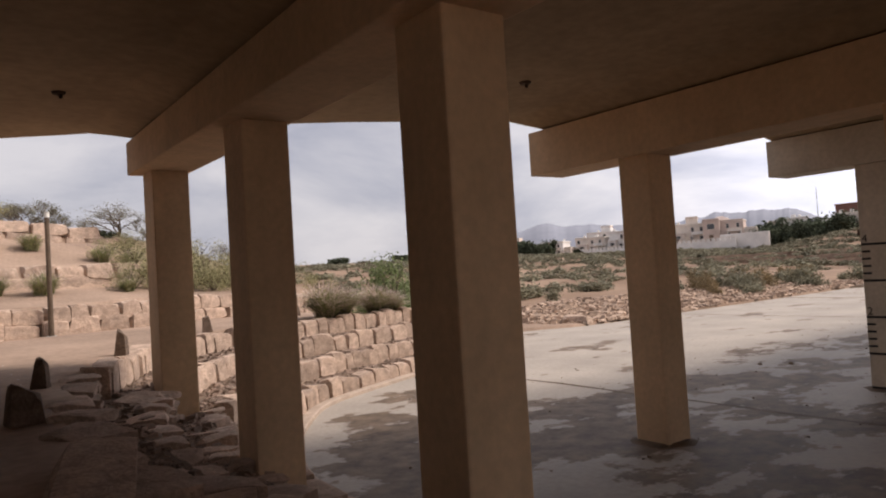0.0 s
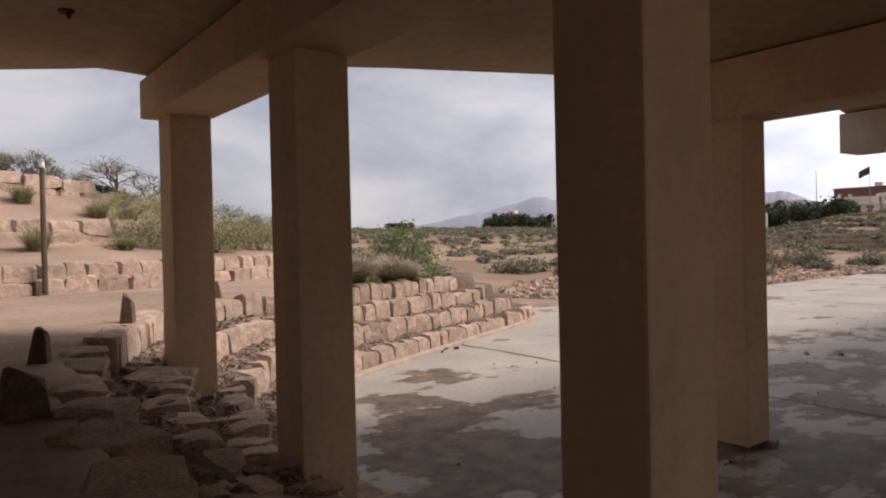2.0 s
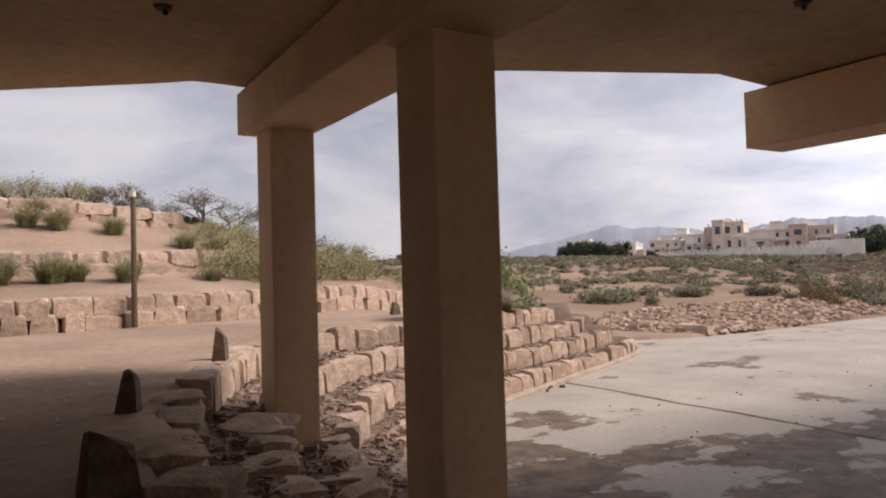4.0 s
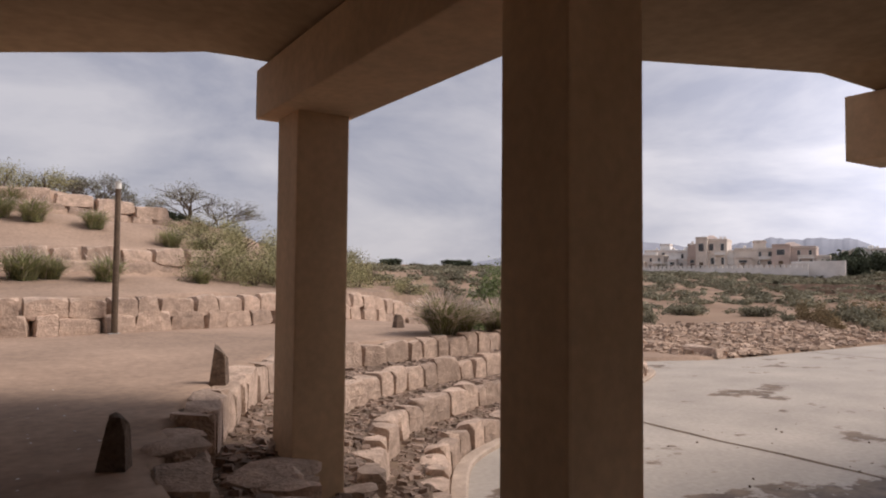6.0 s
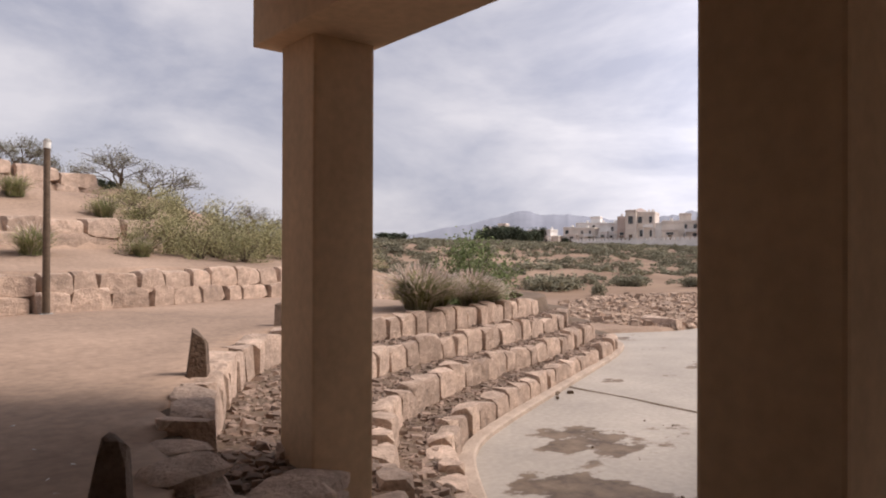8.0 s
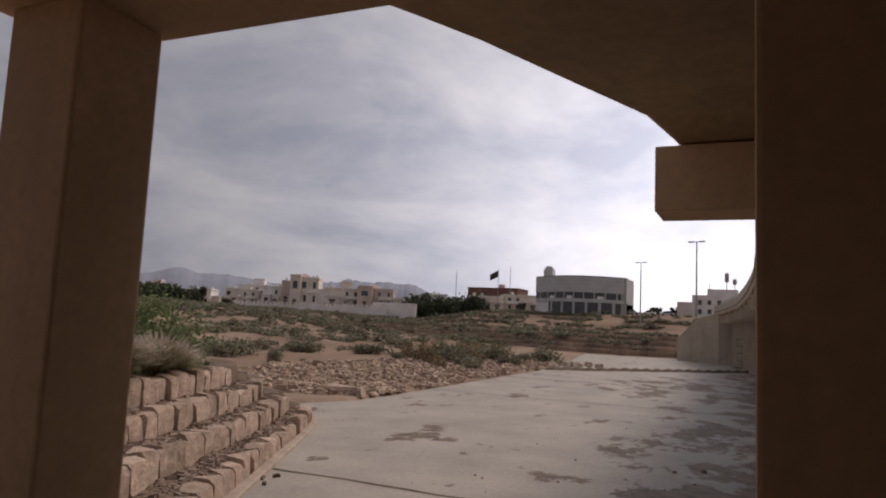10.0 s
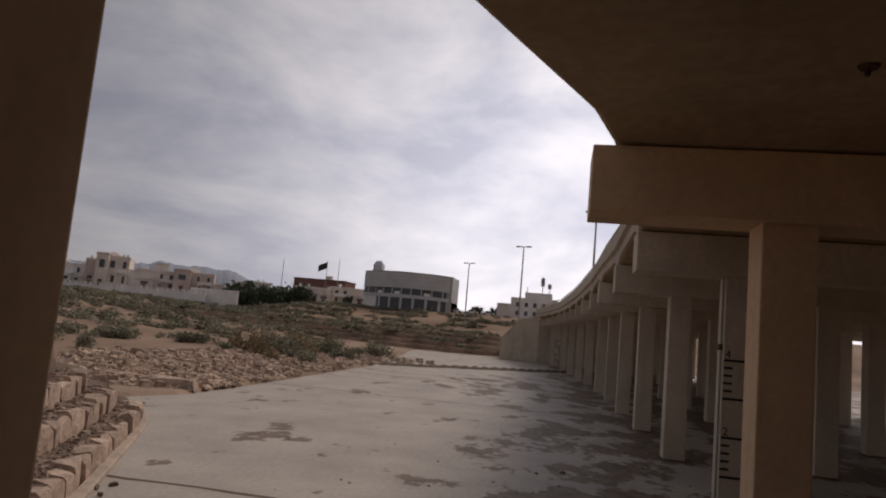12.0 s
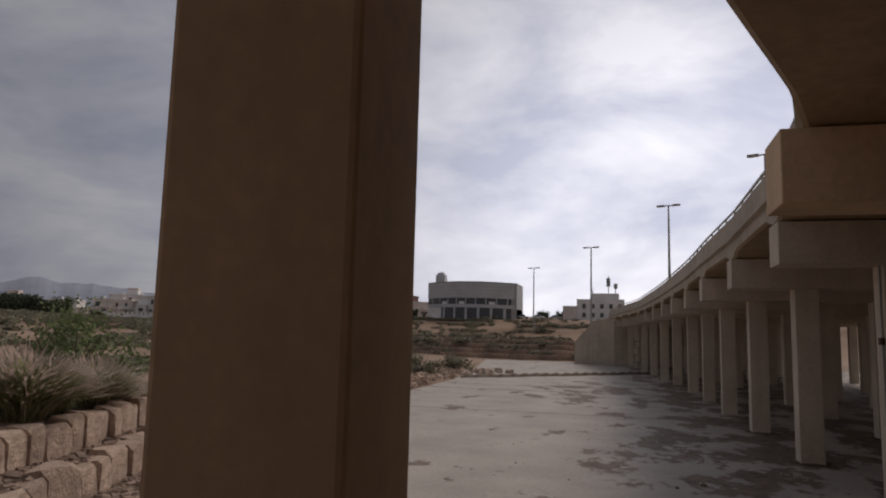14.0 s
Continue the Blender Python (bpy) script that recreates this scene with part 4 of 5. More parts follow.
def tree_kind(seed, height, spread, leaf, leaf_size, leaves, label, category="tree"):
    """A small open-crowned tree: forked trunk, limbs, twigs and thin foliage."""
    r = random.Random(seed)
    ob = tagged(empty("tree"), label, category, "small trees")
    verts, faces, tips = [], [], []

    def grow(a, d, length, rad, level):
        b = a + d * length
        limb(verts, faces, a, b, rad, rad * 0.68, 6 if level < 2 else 4)
        if level >= 4:
            tips.append(b)
            return
        for _ in range(3 if level else 7):
            e = d + Vector((r.uniform(-1, 1), r.uniform(-1, 1), r.uniform(-0.35, 0.55))) * (0.75 if level else 1.5)
            e.normalize()
            e = Vector((e.x * spread, e.y * spread, e.z)).normalized()
            grow(b, e, length * r.uniform(0.85, 1.15) * (4.0 if level == 0 else 0.8), rad * 0.62, level + 1)

    grow(Vector((0, 0, -0.1)), Vector((0.08, 0.05, 1)).normalized(), height * 0.05, height * 0.02, 0)
    tr = new("trunk", raw_mesh("trunk", [tuple(v) for v in verts], faces, M_TWIG))
    tr.parent = ob
    rs = np.random.RandomState(seed)
    t = np.array([tuple(p) for p in tips])
    p = t[rs.randint(0, len(t), leaves)] + rs.normal(size=(leaves, 3)) * height * 0.035
    u = rs.normal(size=(leaves, 3))
    u /= np.linalg.norm(u, axis=1)[:, None]
    w = np.cross(u, rs.normal(size=(leaves, 3)))
    w /= np.linalg.norm(w, axis=1)[:, None]
    s = leaf_size * rs.uniform(0.5, 1.3, (leaves, 1))
    v = np.stack([p - u * s, p + w * s * 0.4, p + u * s, p - w * s * 0.4], 1).reshape(-1, 3)
    cr = new("crown", raw_mesh("crown", v, np.arange(4 * leaves).reshape(-1, 4), leaf))
    cr.parent = ob
    return ob


class Kind:
    """Hands out the template first and copies after it."""

    def __init__(self, ob):
        self.ob, self.used = ob, False

    def put(self, x, y, size=1.0, turn=0.0, z=None, wide=1.0):
        z = float(ground_height(x, y)) if z is None else z
        ob = copy_thing(self.ob, Matrix.Identity(4)) if self.used else self.ob
        self.used = True
        ob.matrix_basis = pose(x, y, z - 0.03, 0, 0, turn)
        ob.scale = (size * wide, size * wide, size)
        return ob


olive = [Kind(shrub_kind(s, 2600, (0.85, 0.85, 0.75), 17, 0.03, M_LEAF, "olive desert shrub with thin stems on sand")) for s in (1, 2)]
green = Kind(shrub_kind(5, 5200, (0.8, 0.8, 1.0), 24, 0.035, M_LEAF_GREEN, "bright green feathery shrub above the stone terraces", 0.27, 22))
dense = [Kind(shrub_kind(s, 1100, (1.0, 1.0, 0.7), 12, 0.085, M_SCRUB, "low grey-green desert shrub on the flats", 0.28, 6)) for s in (11, 12, 13)]
darkb = Kind(shrub_kind(15, 900, (0.9, 0.9, 0.6), 12, 0.1, M_LEAF_DARK, "dark low bush at the foot of the hill trees", 0.26, 6))
straw = Kind(shrub_kind(17, 1100, (0.9, 0.9, 0.95), 14, 0.085, M_LEAF_DRY, "dry straw-coloured scrub beside the rocks", 0.3, 6))
tuft = Kind(grass_kind(3, 1900, 0.92, 1.1, 620, "fountain grass with pale feathery plumes"))
tuft_small = Kind(grass_kind(4, 750, 0.75, 0.85, 110, "green clump of desert grass on the slope"))
acacia = Kind(tree_kind(9, 4.2, 1.3, M_LEAF_GREY, 0.05, 2600, "sparse grey-green acacia tree on the hill"))
acacia_b = Kind(tree_kind(21, 4.0, 1.1, M_LEAF_GREY, 0.055, 3800, "bushy grey-green acacia tree on the hill"))

# by the terraces
for x, y, s, t in ((13.3, 25.9, 1.3, 0), (14.3, 26.3, 1.1, 70), (16.2, 26.8, 1.15, 40), (17.2, 27.3, 1.0, 200),
                   (21.3, 29.8, 0.8, 20)):
    tuft.put(x, y, s, t)
for x, y, s, t in ((18.9, 30.0, 2.35, 0), (20.0, 30.6, 1.7, 120)):
    green.put(x, y, s, t)
# the hill
hill_grass = ((-0.4, 35.6, 1.5), (1.4, 35.9, 1.5), (2.3, 36.4, 1.2), (4.2, 35.8, 1.3), (-2.2, 36, 1.4), (-4.5, 36.2, 1.3), (0.6, 43.5, 1.3), (1.9, 43.0, 1.4), (4.4, 42.6, 1.2),
              (-1.5, 43.2, 1.3), (-3.6, 43.8, 1.3), (1.1, 46.2, 1.1), (7.6, 41.2, 1.1), (8.8, 40.6, 1.0), (-6, 42, 1.4), (-7.5, 36.5, 1.4), (7.9, 36.5, 0.9))
for i, (x, y, s) in enumerate(hill_grass):
    tuft_small.put(x, y, s, 47 * i)
hill_shrubs = ((8.3, 37.4, 1.5), (9.4, 38.0, 1.8), (10.4, 37.2, 1.6), (11.6, 38.4, 1.9), (9.0, 40.2, 1.5), (10.8, 40.4, 1.7), (12.6, 39.8, 2.0), (12.4, 37.4, 1.5),
               (13.8, 39.0, 1.8), (14.6, 41.2, 2.0), (8.0, 42.4, 1.3), (11.4, 43.0, 1.6), (13.6, 43.6, 1.9), (15.8, 40.0, 1.6), (16.6, 43, 2.0), (18.5, 45, 1.8),
               (9.6, 44.6, 1.4), (12.0, 46.0, 1.6), (21, 47, 1.8), (17.2, 40.6, 1.3))
for i, (x, y, s) in enumerate(hill_shrubs):
    olive[i % 2].put(x, y, s, 61 * i)
for i in range(16):
    olive[i % 2].put(-13 + i * 1.05, 49.5 + (i % 3) * 0.8, 1.25 + 0.25 * (i % 2), 37 * i)
for i, (x, y, s) in enumerate(((10.2, 49.5, 1.0), (12.2, 50.5, 0.9), (15.6, 44.6, 0.8), (21, 52, 1.0))):
    acacia.put(x, y, s * 0.8, 90 * i, wide=1.6)
for i, (x, y, s) in enumerate(((5.2, 51.5, 1.15), (6.4, 52.4, 0.9), (4.4, 53, 0.9))):
    acacia_b.put(x, y, s * 0.7, 70 * i, wide=1.3)
for x, y, s in ((8.0, 49.0, 1.0), (9.2, 49.4, 0.9), (7.2, 49.2, 0.8)):
    darkb.put(x, y, s, 30 * x)

# round bushes beside the path past the low wall
for i, (x, y, s) in enumerate(((19.5, 39.4, 1.1), (22.0, 40.6, 1.3), (24.6, 41.6, 1.2), (27.0, 44.0, 1.5))):
    olive[i % 2].put(x, y, s, 83 * i, wide=1.25)

# the flats beyond the rocks
field_rng = random.Random(31)
spots = [(47, 51.5, 2.0, 1.5), (49, 52.4, 1.8, 1.4), (46.5, 45.8, 1.4, 0.6), (57, 51.4, 1.6, 1.2), (60, 52, 1.3, 1.2), (63, 48, 1.3, 1.0), (65, 47, 1.5, 1.0), (60, 42, 1.1, 0.7),
         (66.3, 41.4, 1.4, 0.8), (31, 46, 1.5, 1.2), (34, 49, 1.6, 1.3), (29, 44, 1.4, 1.1), (26.5, 38.5, 1.0, 1.0), (24.6, 36.5, 0.9, 1.0)]
for i, (x, y, s, w) in enumerate(spots):
    dense[i % 3].put(x, y, s, 53 * i, wide=w)
batch = []
while len(batch) < 210:
    far = field_rng.uniform(0, 1) ** 0.8
    x, y = field_rng.uniform(30, 225), 48 + far * 150 + field_rng.uniform(-8, 8)
    if x > 134 and y < 46 or y < 52 and x < 60:
        continue
    batch.append((x, y, field_rng.uniform(0.9, 1.9), field_rng.uniform(1.0, 2.4)))
for _ in range(170):
    batch.append((field_rng.uniform(131, 226), field_rng.uniform(18, 110), field_rng.uniform(0.7, 1.6), field_rng.uniform(1.0, 2.6)))
while len(batch) < 1250:
    x, y = field_rng.uniform(36, 225), field_rng.uniform(50, 215)
    batch.append((x, y, field_rng.uniform(0.5, 1.5), field_rng.uniform(1.0, 2.4)))

# clipped-looking rows of scrub along the terraced slope below the town
for k in range(9):
    along, line = 20.0, 131 + k * 10.5
    while along < 230:
        gap = field_rng.uniform(1.0, 2.4) if field_rng.random() < 0.86 else field_rng.uniform(5, 14)
        along += gap
        if line > 214 and along > 85:
            continue
        batch.append((line + field_rng.uniform(-0.9, 0.9), along, field_rng.uniform(1.0, 1.7), field_rng.uniform(1.2, 2.0)))


def far_scrub(rows):
    """All the low scrub of the far flats as one sheet of leaf clumps."""
    forms = [leaf_cloud(60 + k, 170, (0.8, 0.8, 0.7), 9, 0.15, 0.28) for k in range(5)]
    zs = ground_height([b[0] for b in rows], [b[1] for b in rows])
    for k, (bx, bz, bh) in enumerate(BENCHES):
        for i, (x, y, s, w) in enumerate(rows):
            if bx + 1.6 < x < bx + 8 and 17 + k < y < 69 + 12 * k:
                zs[i] = max(zs[i], bz + bh - 0.04 * (x - bx))
    verts, faces, count = [], [], 0
    for i, ((x, y, s, w), z) in enumerate(zip(rows, zs)):
        v, f = forms[i % 5]
        t = i * 0.7
        q = v * (s * w, s * w, s)
        q = np.stack([q[:, 0] * math.cos(t) - q[:, 1] * math.sin(t), q[:, 0] * math.sin(t) + q[:, 1] * math.cos(t), q[:, 2]], 1)
        verts.append(q + (x, y, z - 0.03))
        faces.append(f + count)
        count += len(v)
    ob = new("far_scrub", raw_mesh("far_scrub", np.concatenate(verts), np.concatenate(faces), M_SCRUB))
    return tagged(ob, "low grey-green desert scrub dotting the far flats", "scrub", kind="stuff")


far_scrub(batch)
for i in range(11):
    straw.put(58 + i * 2.7, 36.5 + (i * 5 % 4) * 2.3 + i * 0.3, 0.9 + 0.35 * (i % 3), 41 * i)
for i in range(10):
    dense[i % 3].put(61 + i * 2.7, 34.5 + (i % 4) * 2.4, 1.2 + 0.5 * (i % 3), 71 * i)

# litter and pebbles
M_LITTER = material("pale_litter", (0.7, 0.68, 0.64), 0.1, 5.0, 30.0, 0.7, 0.0)
lr = np.random.RandomState(2)
shard_cloud("litter", [(1.2 + lr.normal() * 0.5, 15.6 + lr.normal() * 1.6, PLAZA - 0.005, 0.04) for _ in range(40)], M_LITTER, "small white scraps of litter on the earth",
            "litter", 0.15)
shard_cloud("pebbles", [(lr.uniform(7, 40), lr.uniform(4, 19), -0.005, lr.choice((0.02, 0.035, 0.06))) for _ in range(220)] +
            [(15.7, 22.4, 0, 0.25), (16.1, 22.2, 0, 0.16), (23.6, 13.0, 0, 0.12), (24.2, 12.2, 0, 0.14), (15.2, 21.9, 0, 0.14)], M_EARTH,
            "small stones and clods scattered on the channel bed", "pebbles", 0.6)


# ---- town across the valley ----
def window(house, x, y0, y1, z0, z1):
    """A recessed dark pane in a frame on a front that faces -x."""
    w = part("window", box(x - 0.12, y0 - 0.12, z0 - 0.12, x - 0.02, y1 + 0.12, z1 + 0.12), M_CREAM, house)
    pane = part("pane", box(x - 0.14, y0, z0, x - 0.1, y1, z1), M_DARKGLASS, w)
    return w


def villa(x, y, z, w, d, h, mat, storeys, turn, label, tower=False, dome=False):
    """A flat-roofed house of stepped blocks; its front runs along local y and faces -x."""
    v = tagged(empty("house", x, y, z), label, "house", "houses across the valley")
    v.rotation_euler = (0, 0, radians(turn))
    rv = random.Random(int(x * 7 + y * 3))

    def block(name, x0, y0, x1, y1, top, paint, cap):
        part(name, box(x0, y0, -5, x1, y1, top, 0.03), paint, v)
        part(name + "_roof", box(x0 - 0.25, y0 - 0.25, top, x1 + 0.25, y1 + 0.25, top + 0.22, 0.03), cap, v, "projecting roof edge")
        part(name + "_parapet", box(x0, y0, top + 0.22, x1, y1, top + 0.75, 0.03), paint, v)

    floor = h / storeys
    flip = 1 if rv.random() < 0.5 else -1
    block("wall", 0, -w / 2, d, w / 2, h, mat, M_CREAM)
    bw = w * rv.uniform(0.32, 0.46)
    lo, hi = sorted((-flip * w / 2, -flip * (w / 2 - bw)))
    front_top = floor * max(1, storeys - 1) + rv.uniform(-0.3, 0.4) if rv.random() < 0.6 else h + rv.uniform(0.4, 1.2)
    other = M_WHITE if mat is M_CREAM else M_CREAM
    block("front_block", -2.4, lo, 0.3, hi, front_top, other if rv.random() < 0.5 else mat, M_ROSE)
    side_lo, side_hi = sorted((flip * w / 2, flip * (w / 2 + w * 0.3)))
    block("side_wing", 1.0, side_lo, d * 0.85, side_hi, floor * rv.uniform(0.85, 1.25), other, M_CREAM)
    mid = (lo + hi) / 2
    window(v, -2.4, mid - bw * 0.22, mid + bw * 0.22, front_top * 0.58, front_top * 0.84)
    part("doorway", box(-2.47, mid - 0.7, 0, -2.36, mid + 0.7, 2.3), M_POST, v)
    # balcony beside the front block
    b_lo, b_hi = sorted((flip * w * 0.46, flip * w * 0.46 - flip * w * 0.36))
    if storeys > 1:
        part("balcony", box(-1.5, b_lo, floor - 0.2, 0.1, b_hi, floor + 0.05, 0.03), M_WHITE, v)
        part("balustrade", box(-1.5, b_lo, floor + 0.05, -1.35, b_hi, floor + 0.95, 0.02), other, v)
        for yy in (b_lo + 0.2, b_hi - 0.2):
            part("column", tube(-1.3, yy, -1, floor - 0.2, 0.16, 0.16, 8), M_WHITE, v)
    n = max(2, int(w / 3.2))
    for s in range(storeys):
        for k in range(n):
            yc = -w / 2 + (k + 0.5) * w / n + rv.uniform(-0.3, 0.3)
            if lo - 0.5 < yc < hi + 0.5:
                continue
            zc = floor * (s + 0.3)
            half = rv.choice((0.45, 0.6, 0.8))
            window(v, 0, yc - half, yc + half, zc, zc + floor * 0.48)
        for k in range(2):
            xc = d * (k + 0.5) / 2
            zc = floor * (s + 0.35)
            part("window", box(xc - 0.55, w / 2 - 0.02, zc, xc + 0.55, w / 2 + 0.05, zc + 1.4), M_DARKGLASS, v)
    for k in range(rv.randint(1, 3)):
        tx, ty = rv.uniform(d * 0.3, d * 0.8), rv.uniform(-w * 0.4, w * 0.4)
        part("water_tank", tube(tx, ty, h + 0.7, h + 1.9, 0.55, 0.55, 10), M_WHITE, v, "white roof tank")
    if tower:
        block("stair_tower", d * 0.25, -w * 0.28, d * 0.65, w * 0.04, h + 2.9, mat, M_ROSE)
    if dome:
        bm = bmesh.new()
        bmesh.ops.create_cone(bm, cap_ends=True, segments=4, radius1=w * 0.42, radius2=w * 0.08, depth=1.7, matrix=Matrix.Translation((d / 2, w * 0.1, h + 1.55)) @ Matrix.Rotation(radians(45), 4, "Z"))
        part("hipped_roof", bm, M_ROSE, v, "brown hipped tile roof")
    return v


TOWN = ((238, 208, 8.3, 13, 10, 7.5, M_CREAM, 2, 0, 0), (240, 196, 8.3, 11, 10, 8.6, M_WHITE, 2, 0, 0), (236, 186, 8.6, 10, 10, 9.6, M_ROSE, 2, 1, 0),
        (232, 174, 8.9, 12, 11, 9.2, M_CREAM, 2, 0, 1), (236, 161, 9.0, 14, 11, 8.0, M_CREAM, 2, 1, 0), (233, 146, 9.2, 13, 11, 7.0, M_ROSE, 2, 0, 1),
        (262, 132, 9.5, 11, 10, 5.5, M_WHITE, 1, 0, 0), (246, 104, 10.3, 13, 11, 5.6, M_CREAM, 2, 0, 0), (252, 93, 10.4, 12, 10, 6.0, M_CREAM, 2, 0, 0),
        (258, 222, 8.3, 15, 10, 9.0, M_WHITE, 3, 1, 0), (262, 236, 8.0, 14, 10, 7.0, M_CREAM, 2, 0, 0), (255, 250, 8.0, 14, 10, 8.0, M_WHITE, 2, 0, 0),
        (250, 264, 7.8, 12, 10, 6.5, M_ROSE, 2, 0, 0), (246, 278, 7.6, 14, 10, 7.5, M_CREAM, 2, 1, 0))
for i, (x, y, z, w, d, h, mat, st, tw, dm) in enumerate(TOWN):
    tone = {M_CREAM: "cream", M_WHITE: "white", M_ROSE: "rose-brown"}[mat]
    k = (i * 37 % 11) / 11
    villa(x + 9 * k - 4, y, z, w * (0.88 + 0.22 * k), d, h * (0.8 + 0.4 * (i * 23 % 7) / 7), mat, st, 20 + (i * 7) % 15, tone + " flat-roofed villa " + ("with a stair tower" if tw else "with a hipped roof" if dm else "behind a garden wall"), tw, dm)
ob = tagged(empty("warehouse", 272, 112, 10.5), "long red-brown flat-roofed building behind trees", "building")
part("wall", box(0, -12, -5, 14, 10, 9.2, 0.05), M_BRICKRED, ob)
part("roof", box(-0.3, -12.3, 9.2, 14.3, 10.3, 9.6, 0.05), M_BRICKRED, ob)
part("water_tank", tube(6, -3, 9.6, 11.3, 1.4, 1.4, 14), M_CREAM, ob)
gw = tagged(empty("garden_wall", 224, 168, 8.0), "long white rendered garden wall before the villas", "garden wall")
part("wall", box(0, -34, -4, 0.4, 36, 1.0, 0.02), M_WHITE, gw)
part("coping", box(-0.1, -34.1, 1.9, 0.5, 36.1, 2.05, 0.02), M_CREAM, gw)
for k in range(36):
    part("wall_pier", box(0.05, -34 + k * 2, 1.0, 0.35, -32.7 + k * 2, 1.9, 0.02), M_WHITE, gw)
gw = tagged(empty("garden_wall", 226, 132, 8.6), "bright white low boundary wall", "garden wall")
part("wall", box(0, -9, -4, 0.4, 9, 2.4, 0.02), M_WHITE, gw)


def curved_building():
    b = tagged(empty("curved_building", 228, 64, 10.2), "grey curved two-storey building with ribbon windows", "building")

    def band(z0, z1, out, mat, name, a0=0.0, a1=1.0, label=""):
        ys = np.linspace(-15 + 30 * a0, -15 + 30 * a1, 40)
        verts = []
        for y in ys:
            x = -8.5 * (1 - (y / 15) ** 2) - out
            verts += [(x, y, z0), (x, y, z1), (14, y, z1), (14, y, z0)]
        faces = [(4 * i + j, 4 * i + (j + 1) % 4, 4 * i + 4 + (j + 1) % 4, 4 * i + 4 + j) for i in range(39) for j in range(4)]
        faces += [(0, 1, 2, 3), tuple(156 + j for j in (3, 2, 1, 0))]
        return mesh_object(name, verts, faces, mat, b, label)

    band(-4, 2.9, 0.0, M_DARKGLASS, "ground_floor", 0, 1, "dark glazed shopfront")
    band(-4, 2.9, 0.25, M_WHITE, "wall_panel", 0.8, 1.0)
    for k in range(6):
        band(-4, 2.9, 0.2, M_GREYCLAD, "shop_pier", 0.1 + k * 0.13, 0.125 + k * 0.13)
    band(-4, 11.0, 0.35, M_STEEL, "corner_pier", 0.0, 0.05, "grey corner pier")
    band(2.9, 4.0, 0.5, M_GREYCLAD, "spandrel", 0.02, 1.0)
    band(4.0, 6.0, 0.0, M_DARKGLASS, "ribbon_window", 0.02, 1.0)
    for k in range(9):
        a = 0.08 + k * 0.105
        band(4.0, 6.0, 0.12, M_GREYCLAD, "mullion", a, a + 0.01)
    for k in (1, 4, 6):
        band(4.0, 4.9, 0.06, M_WHITE, "window_panel", 0.1 + k * 0.105, 0.16 + k * 0.105, "white panel behind the glass")
    band(6.0, 11.0, 0.5, M_GREYCLAD, "cladding", 0.02, 1.0)
    for k in range(3):
        band(7.2 + k * 1.25, 7.26 + k * 1.25, 0.53, M_STEEL, "cladding_joint", 0.02, 1.0)
    band(11.0, 11.3, 0.65, M_STEEL, "roof_edge", 0.0, 1.0)
    turret = part("roof_turret", box(2, 10.0, 11.3, 5.5, 13.2, 14.0, 0.2), M_GREYCLAD, b)
    bm = bmesh.new()
    bmesh.ops.create_cone(bm, cap_ends=True, segments=4, radius1=2.3, radius2=1.1, depth=1.3, matrix=Matrix.Translation((3.75, 11.6, 14.6)) @ Matrix.Rotation(radians(45), 4, "Z"))
    part("turret_cap", bm, M_GREYCLAD, turret)


curved_building()


def parked_car(x, y, paint, label):
    """A small saloon seen from the side, far off."""
    c = tagged(empty("car", x, y, float(ground_height(x, y))), label, "car", "parked cars")
    body = box(-0.85, -2.1, 0.3, 0.85, 2.1, 0.85, 0.12)
    part("body", body, paint, c)
    cabin = box(-0.75, -1.1, 0.83, 0.75, 1.2, 1.42, 0.1)
    for v in cabin.verts:
        if v.co.z > 1.1:
            v.co.y *= 0.72
    part("cabin", cabin, M_DARKGLASS, c, "dark glazed cabin")
    part("roof", box(-0.68, -0.75, 1.4, 0.68, 0.82, 1.47, 0.03), paint, c)
    for sy in (-1.3, 1.3):
        for sx in (-0.8, 0.8):
            w = bmesh.new()
            bmesh.ops.create_cone(w, cap_ends=True, segments=14, radius1=0.32, radius2=0.32, depth=0.2, matrix=Matrix.Translation((sx, sy, 0.32)) @ Matrix.Rotation(radians(90), 4, "Y"))
            part("wheel", w, M_BLACK, c)


parked_car(231, 47.5, M_WHITE, "white saloon parked beside the curved building")
parked_car(232, 42.5, M_WHITE, "white saloon parked along the road edge")
parked_car(233, 37.0, M_GREYCLAD, "grey saloon parked along the road edge")
wb = tagged(empty("stepped_building", 262, 24, 11.5), "pale stepped apartment building with roof antennas", "building")
part("wall", box(0, -9, -5, 16, 8, 7.0, 0.05), M_WHITE, wb)
part("upper_wall", box(1, -7, 7.0, 14, 3, 9.2, 0.05), M_WHITE, wb)
part("side_wing", box(-1, 8, -5, 12, 13, 4.4, 0.05), M_CREAM, wb)
for k in range(5):
    window(wb, 0, -8 + k * 3.2, -6.8 + k * 3.2, 3.6, 5.2)
    window(wb, 0, -8 + k * 3.2, -6.8 + k * 3.2, 0.4, 2.0)
for y, h in ((-3.2, 16.0), (-5.8, 13.5), (2.5, 11.5)):
    part("antenna", tube(6, y, 9.2, h, 0.16, 0.1, 6), M_STEEL, wb)
for y, z in ((-3.2, 14.4), (-3.2, 13.0), (-5.8, 12.2)):
    part("antenna_panel", box(5.5, y - 0.7, z - 0.9, 6.5, y + 0.7, z + 0.9, 0.1), M_STEEL, wb)
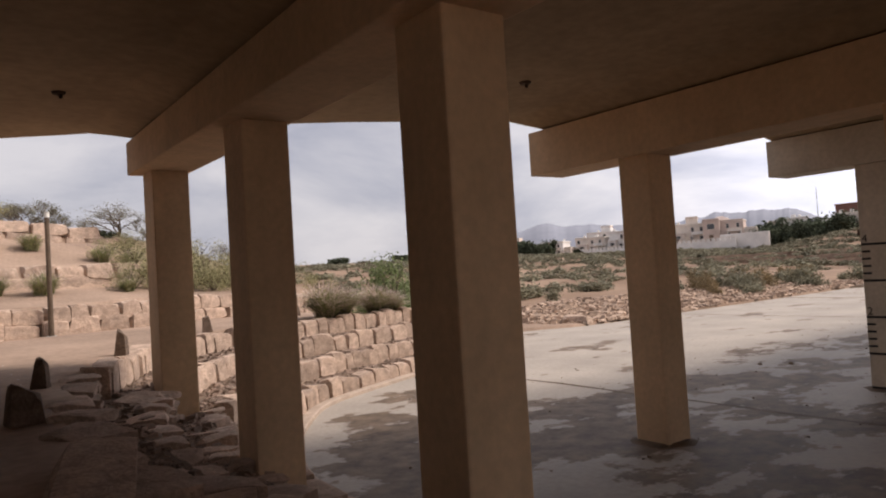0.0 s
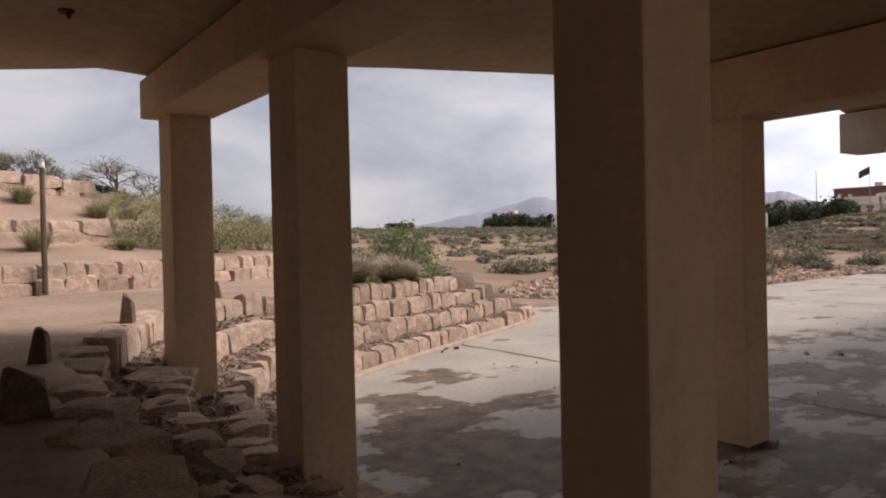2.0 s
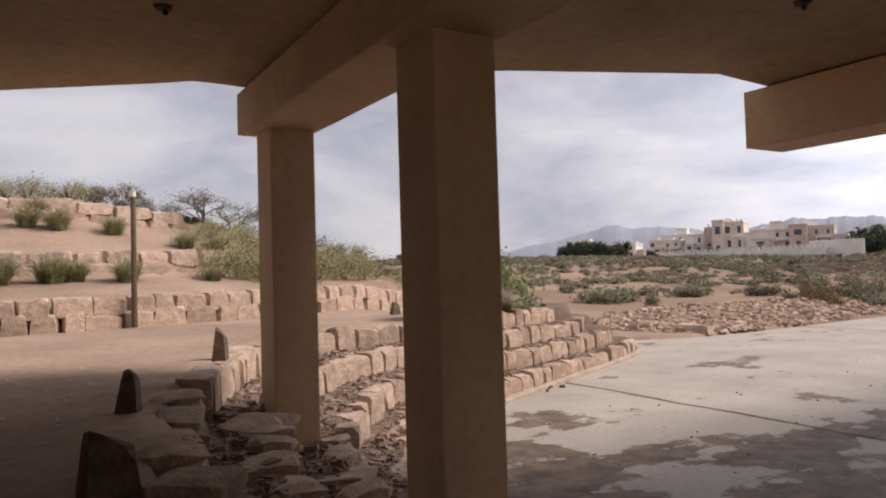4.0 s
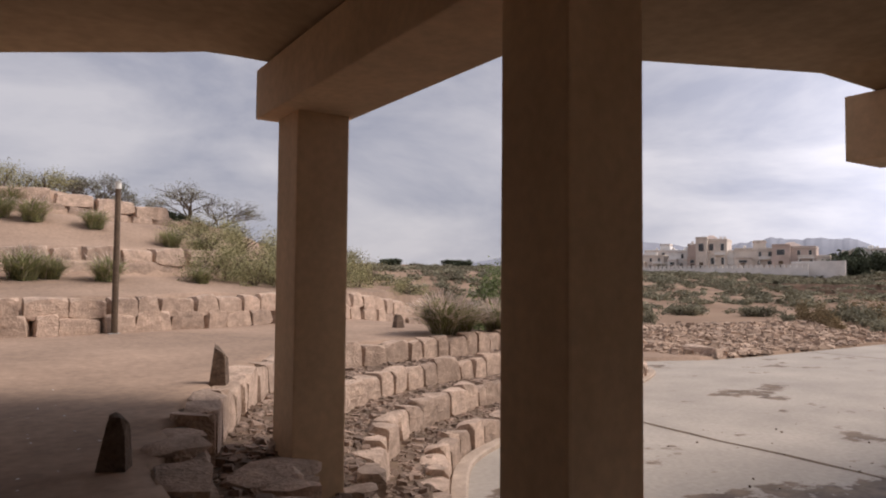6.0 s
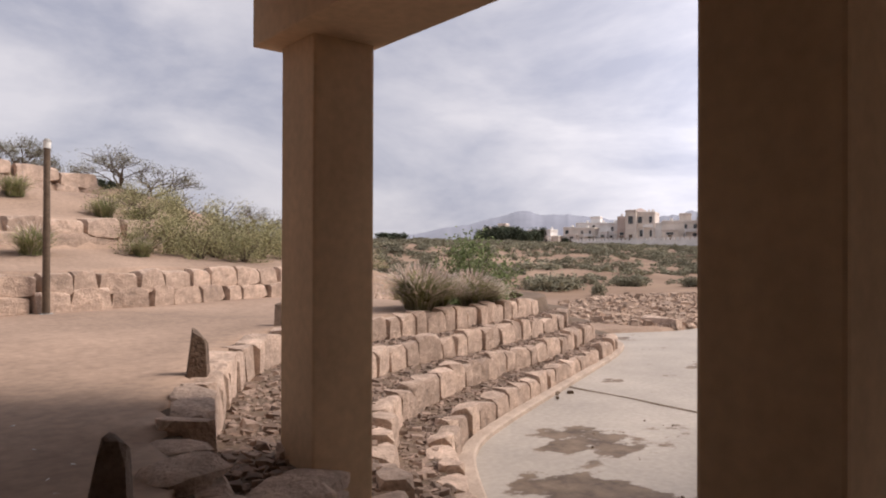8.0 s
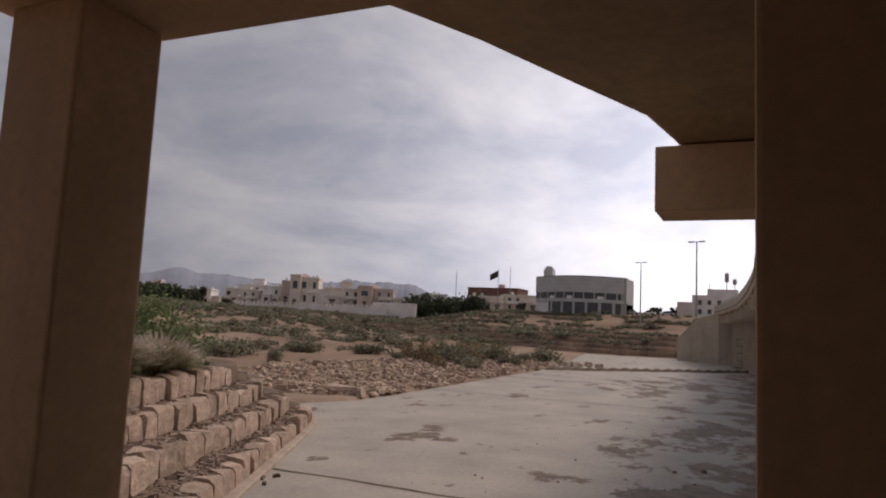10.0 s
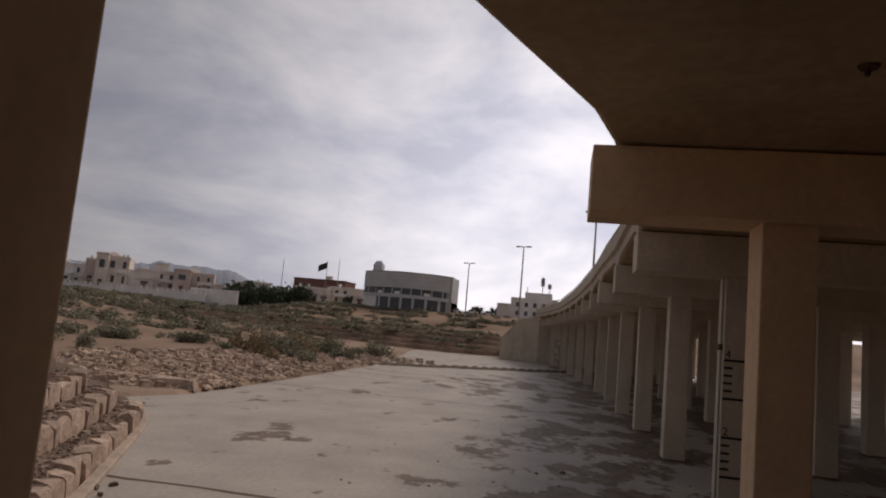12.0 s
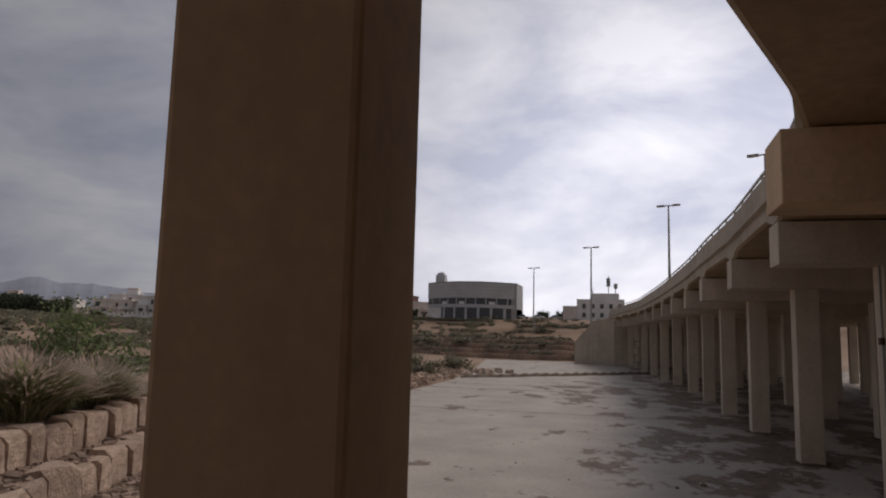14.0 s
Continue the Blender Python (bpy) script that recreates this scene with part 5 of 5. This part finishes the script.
for x, y, z, h in ((250, 118, 10, 15.5), (262, 100, 10, 18.0)):
    p = tagged(empty("mast", x, y, z), "thin grey metal mast above the roofs", "mast")
    part("shaft", tube(0, 0, 0, h, 0.18, 0.09, 6), M_STEEL, p)
fp = tagged(empty("flagpole", 244, 98.5, 10.3), "flagpole flying a dark flag", "flagpole")
part("pole", tube(0, 0, 0, 15, 0.14, 0.08, 8), M_STEEL, fp)
part("flag", box(-0.05, 0.1, 12.2, 0.05, 3.4, 14.6, 0.02), M_FLAG, fp, "dark flag")
for o in fp.children:
    if o.name.startswith("flag"):
        for v in o.data.vertices:
            v.co.z -= 0.45 * (v.co.y - 0.1)
            v.co.x += 0.35 * math.sin(v.co.y * 2)

far_tree = [Kind(tagged(shrub_kind(s, 1300, (3.2, 3.2, 4.2), 16, 0.42, M_LEAF_DARK, "dark dense tree beside the houses", 0.24, 10), category="tree", group="town trees")) for s in (41, 42)]
for i in range(16):
    far_tree[i % 2].put(240 + (i % 3) * 4, 106 + i * 1.9, 1.45 + 0.16 * (i % 3), 50 * i)
for i, (x, y, s) in enumerate(((236, 150, 0.9), (232, 140, 1.0), (231, 168, 0.6), (230, 180, 0.6), (235, 134, 1.0), (262, 205, 0.8), (228, 155, 0.55), (229, 191, 0.6), (233, 201, 0.7), (229, 213, 0.6), (240, 88, 0.6), (262, 44, 0.8), (266, 38, 0.7))):
    far_tree[i % 2].put(x, y, s, 80 * i)
for i in range(15):
    far_tree[i % 2].put(214 + (i % 3) * 6, 222 + i * 2.5, 1.0 + 0.2 * (i % 4), 50 * i)
for i in range(12):
    far_tree[i % 2].put(70 + i * 9, 190 + (i % 4) * 14 + i * 3, 0.42 + 0.1 * (i % 3), 33 * i, wide=2.2)


def palm(x, y, h):
    p = tagged(empty("palm_tree", x, y, float(ground_height(x, y))), "date palm standing above the dark trees", "palm tree", "palms")
    part("trunk", tube(0, 0, -0.2, h, 0.35, 0.28, 8), M_TWIG, p)
    verts, faces = [], []
    for k in range(26):
        a, up = k * 2.4, 0.9 - (k % 5) * 0.35
        for j in range(6):
            t0, t1 = j / 6, (j + 1) / 6
            q = [(math.cos(a) * 3.4 * t, math.sin(a) * 3.4 * t, h + up * 2.2 * t - 2.6 * t * t) for t in (t0, t1)]
            n = len(verts)
            for x0, y0, z0 in q:
                verts += [(x0 - math.sin(a) * 0.3, y0 + math.cos(a) * 0.3, z0 - 0.15), (x0 + math.sin(a) * 0.3, y0 - math.cos(a) * 0.3, z0 - 0.15)]
            faces.append((n, n + 1, n + 3, n + 2))
    mesh_object("crown", verts, faces, M_LEAF_DARK, p)


palm(244, 128, 9.5)
palm(250, 140, 8.0)


# ---- mountains ----
def mountains(name, dist, profile, mat, seed):
    rg = np.random.RandomState(seed)
    az = np.linspace(profile[0][0], profile[-1][0], 260)
    h = np.interp(az, [p[0] for p in profile], [p[1] for p in profile])
    rough = sum(np.interp(az, np.linspace(az[0], az[-1], k), rg.uniform(-1, 1, k)) / k ** 0.6 for k in (14, 30, 70, 150))
    h = np.maximum(h * 1.16 * (1 + 0.24 * rough), -0.001)
    a = np.radians(az)
    verts = []
    for back, f in ((0, -0.02), (60, 0.35), (180, 0.75), (300, 1.0), (700, -0.02)):
        z = np.where(f < 0, -20, 4 + h * dist * max(f, 0))
        verts.append(np.stack([np.sin(a) * (dist + back), np.cos(a) * (dist + back), z], 1))
    n = len(az)
    faces = [(r * n + k, r * n + k + 1, (r + 1) * n + k + 1, (r + 1) * n + k) for r in range(4) for k in range(n - 1)]
    ob = mesh_object(name, np.concatenate(verts), faces, mat, smooth=True)
    return tagged(ob, "hazy blue-grey mountain ridge on the horizon", "mountains", kind="structure")


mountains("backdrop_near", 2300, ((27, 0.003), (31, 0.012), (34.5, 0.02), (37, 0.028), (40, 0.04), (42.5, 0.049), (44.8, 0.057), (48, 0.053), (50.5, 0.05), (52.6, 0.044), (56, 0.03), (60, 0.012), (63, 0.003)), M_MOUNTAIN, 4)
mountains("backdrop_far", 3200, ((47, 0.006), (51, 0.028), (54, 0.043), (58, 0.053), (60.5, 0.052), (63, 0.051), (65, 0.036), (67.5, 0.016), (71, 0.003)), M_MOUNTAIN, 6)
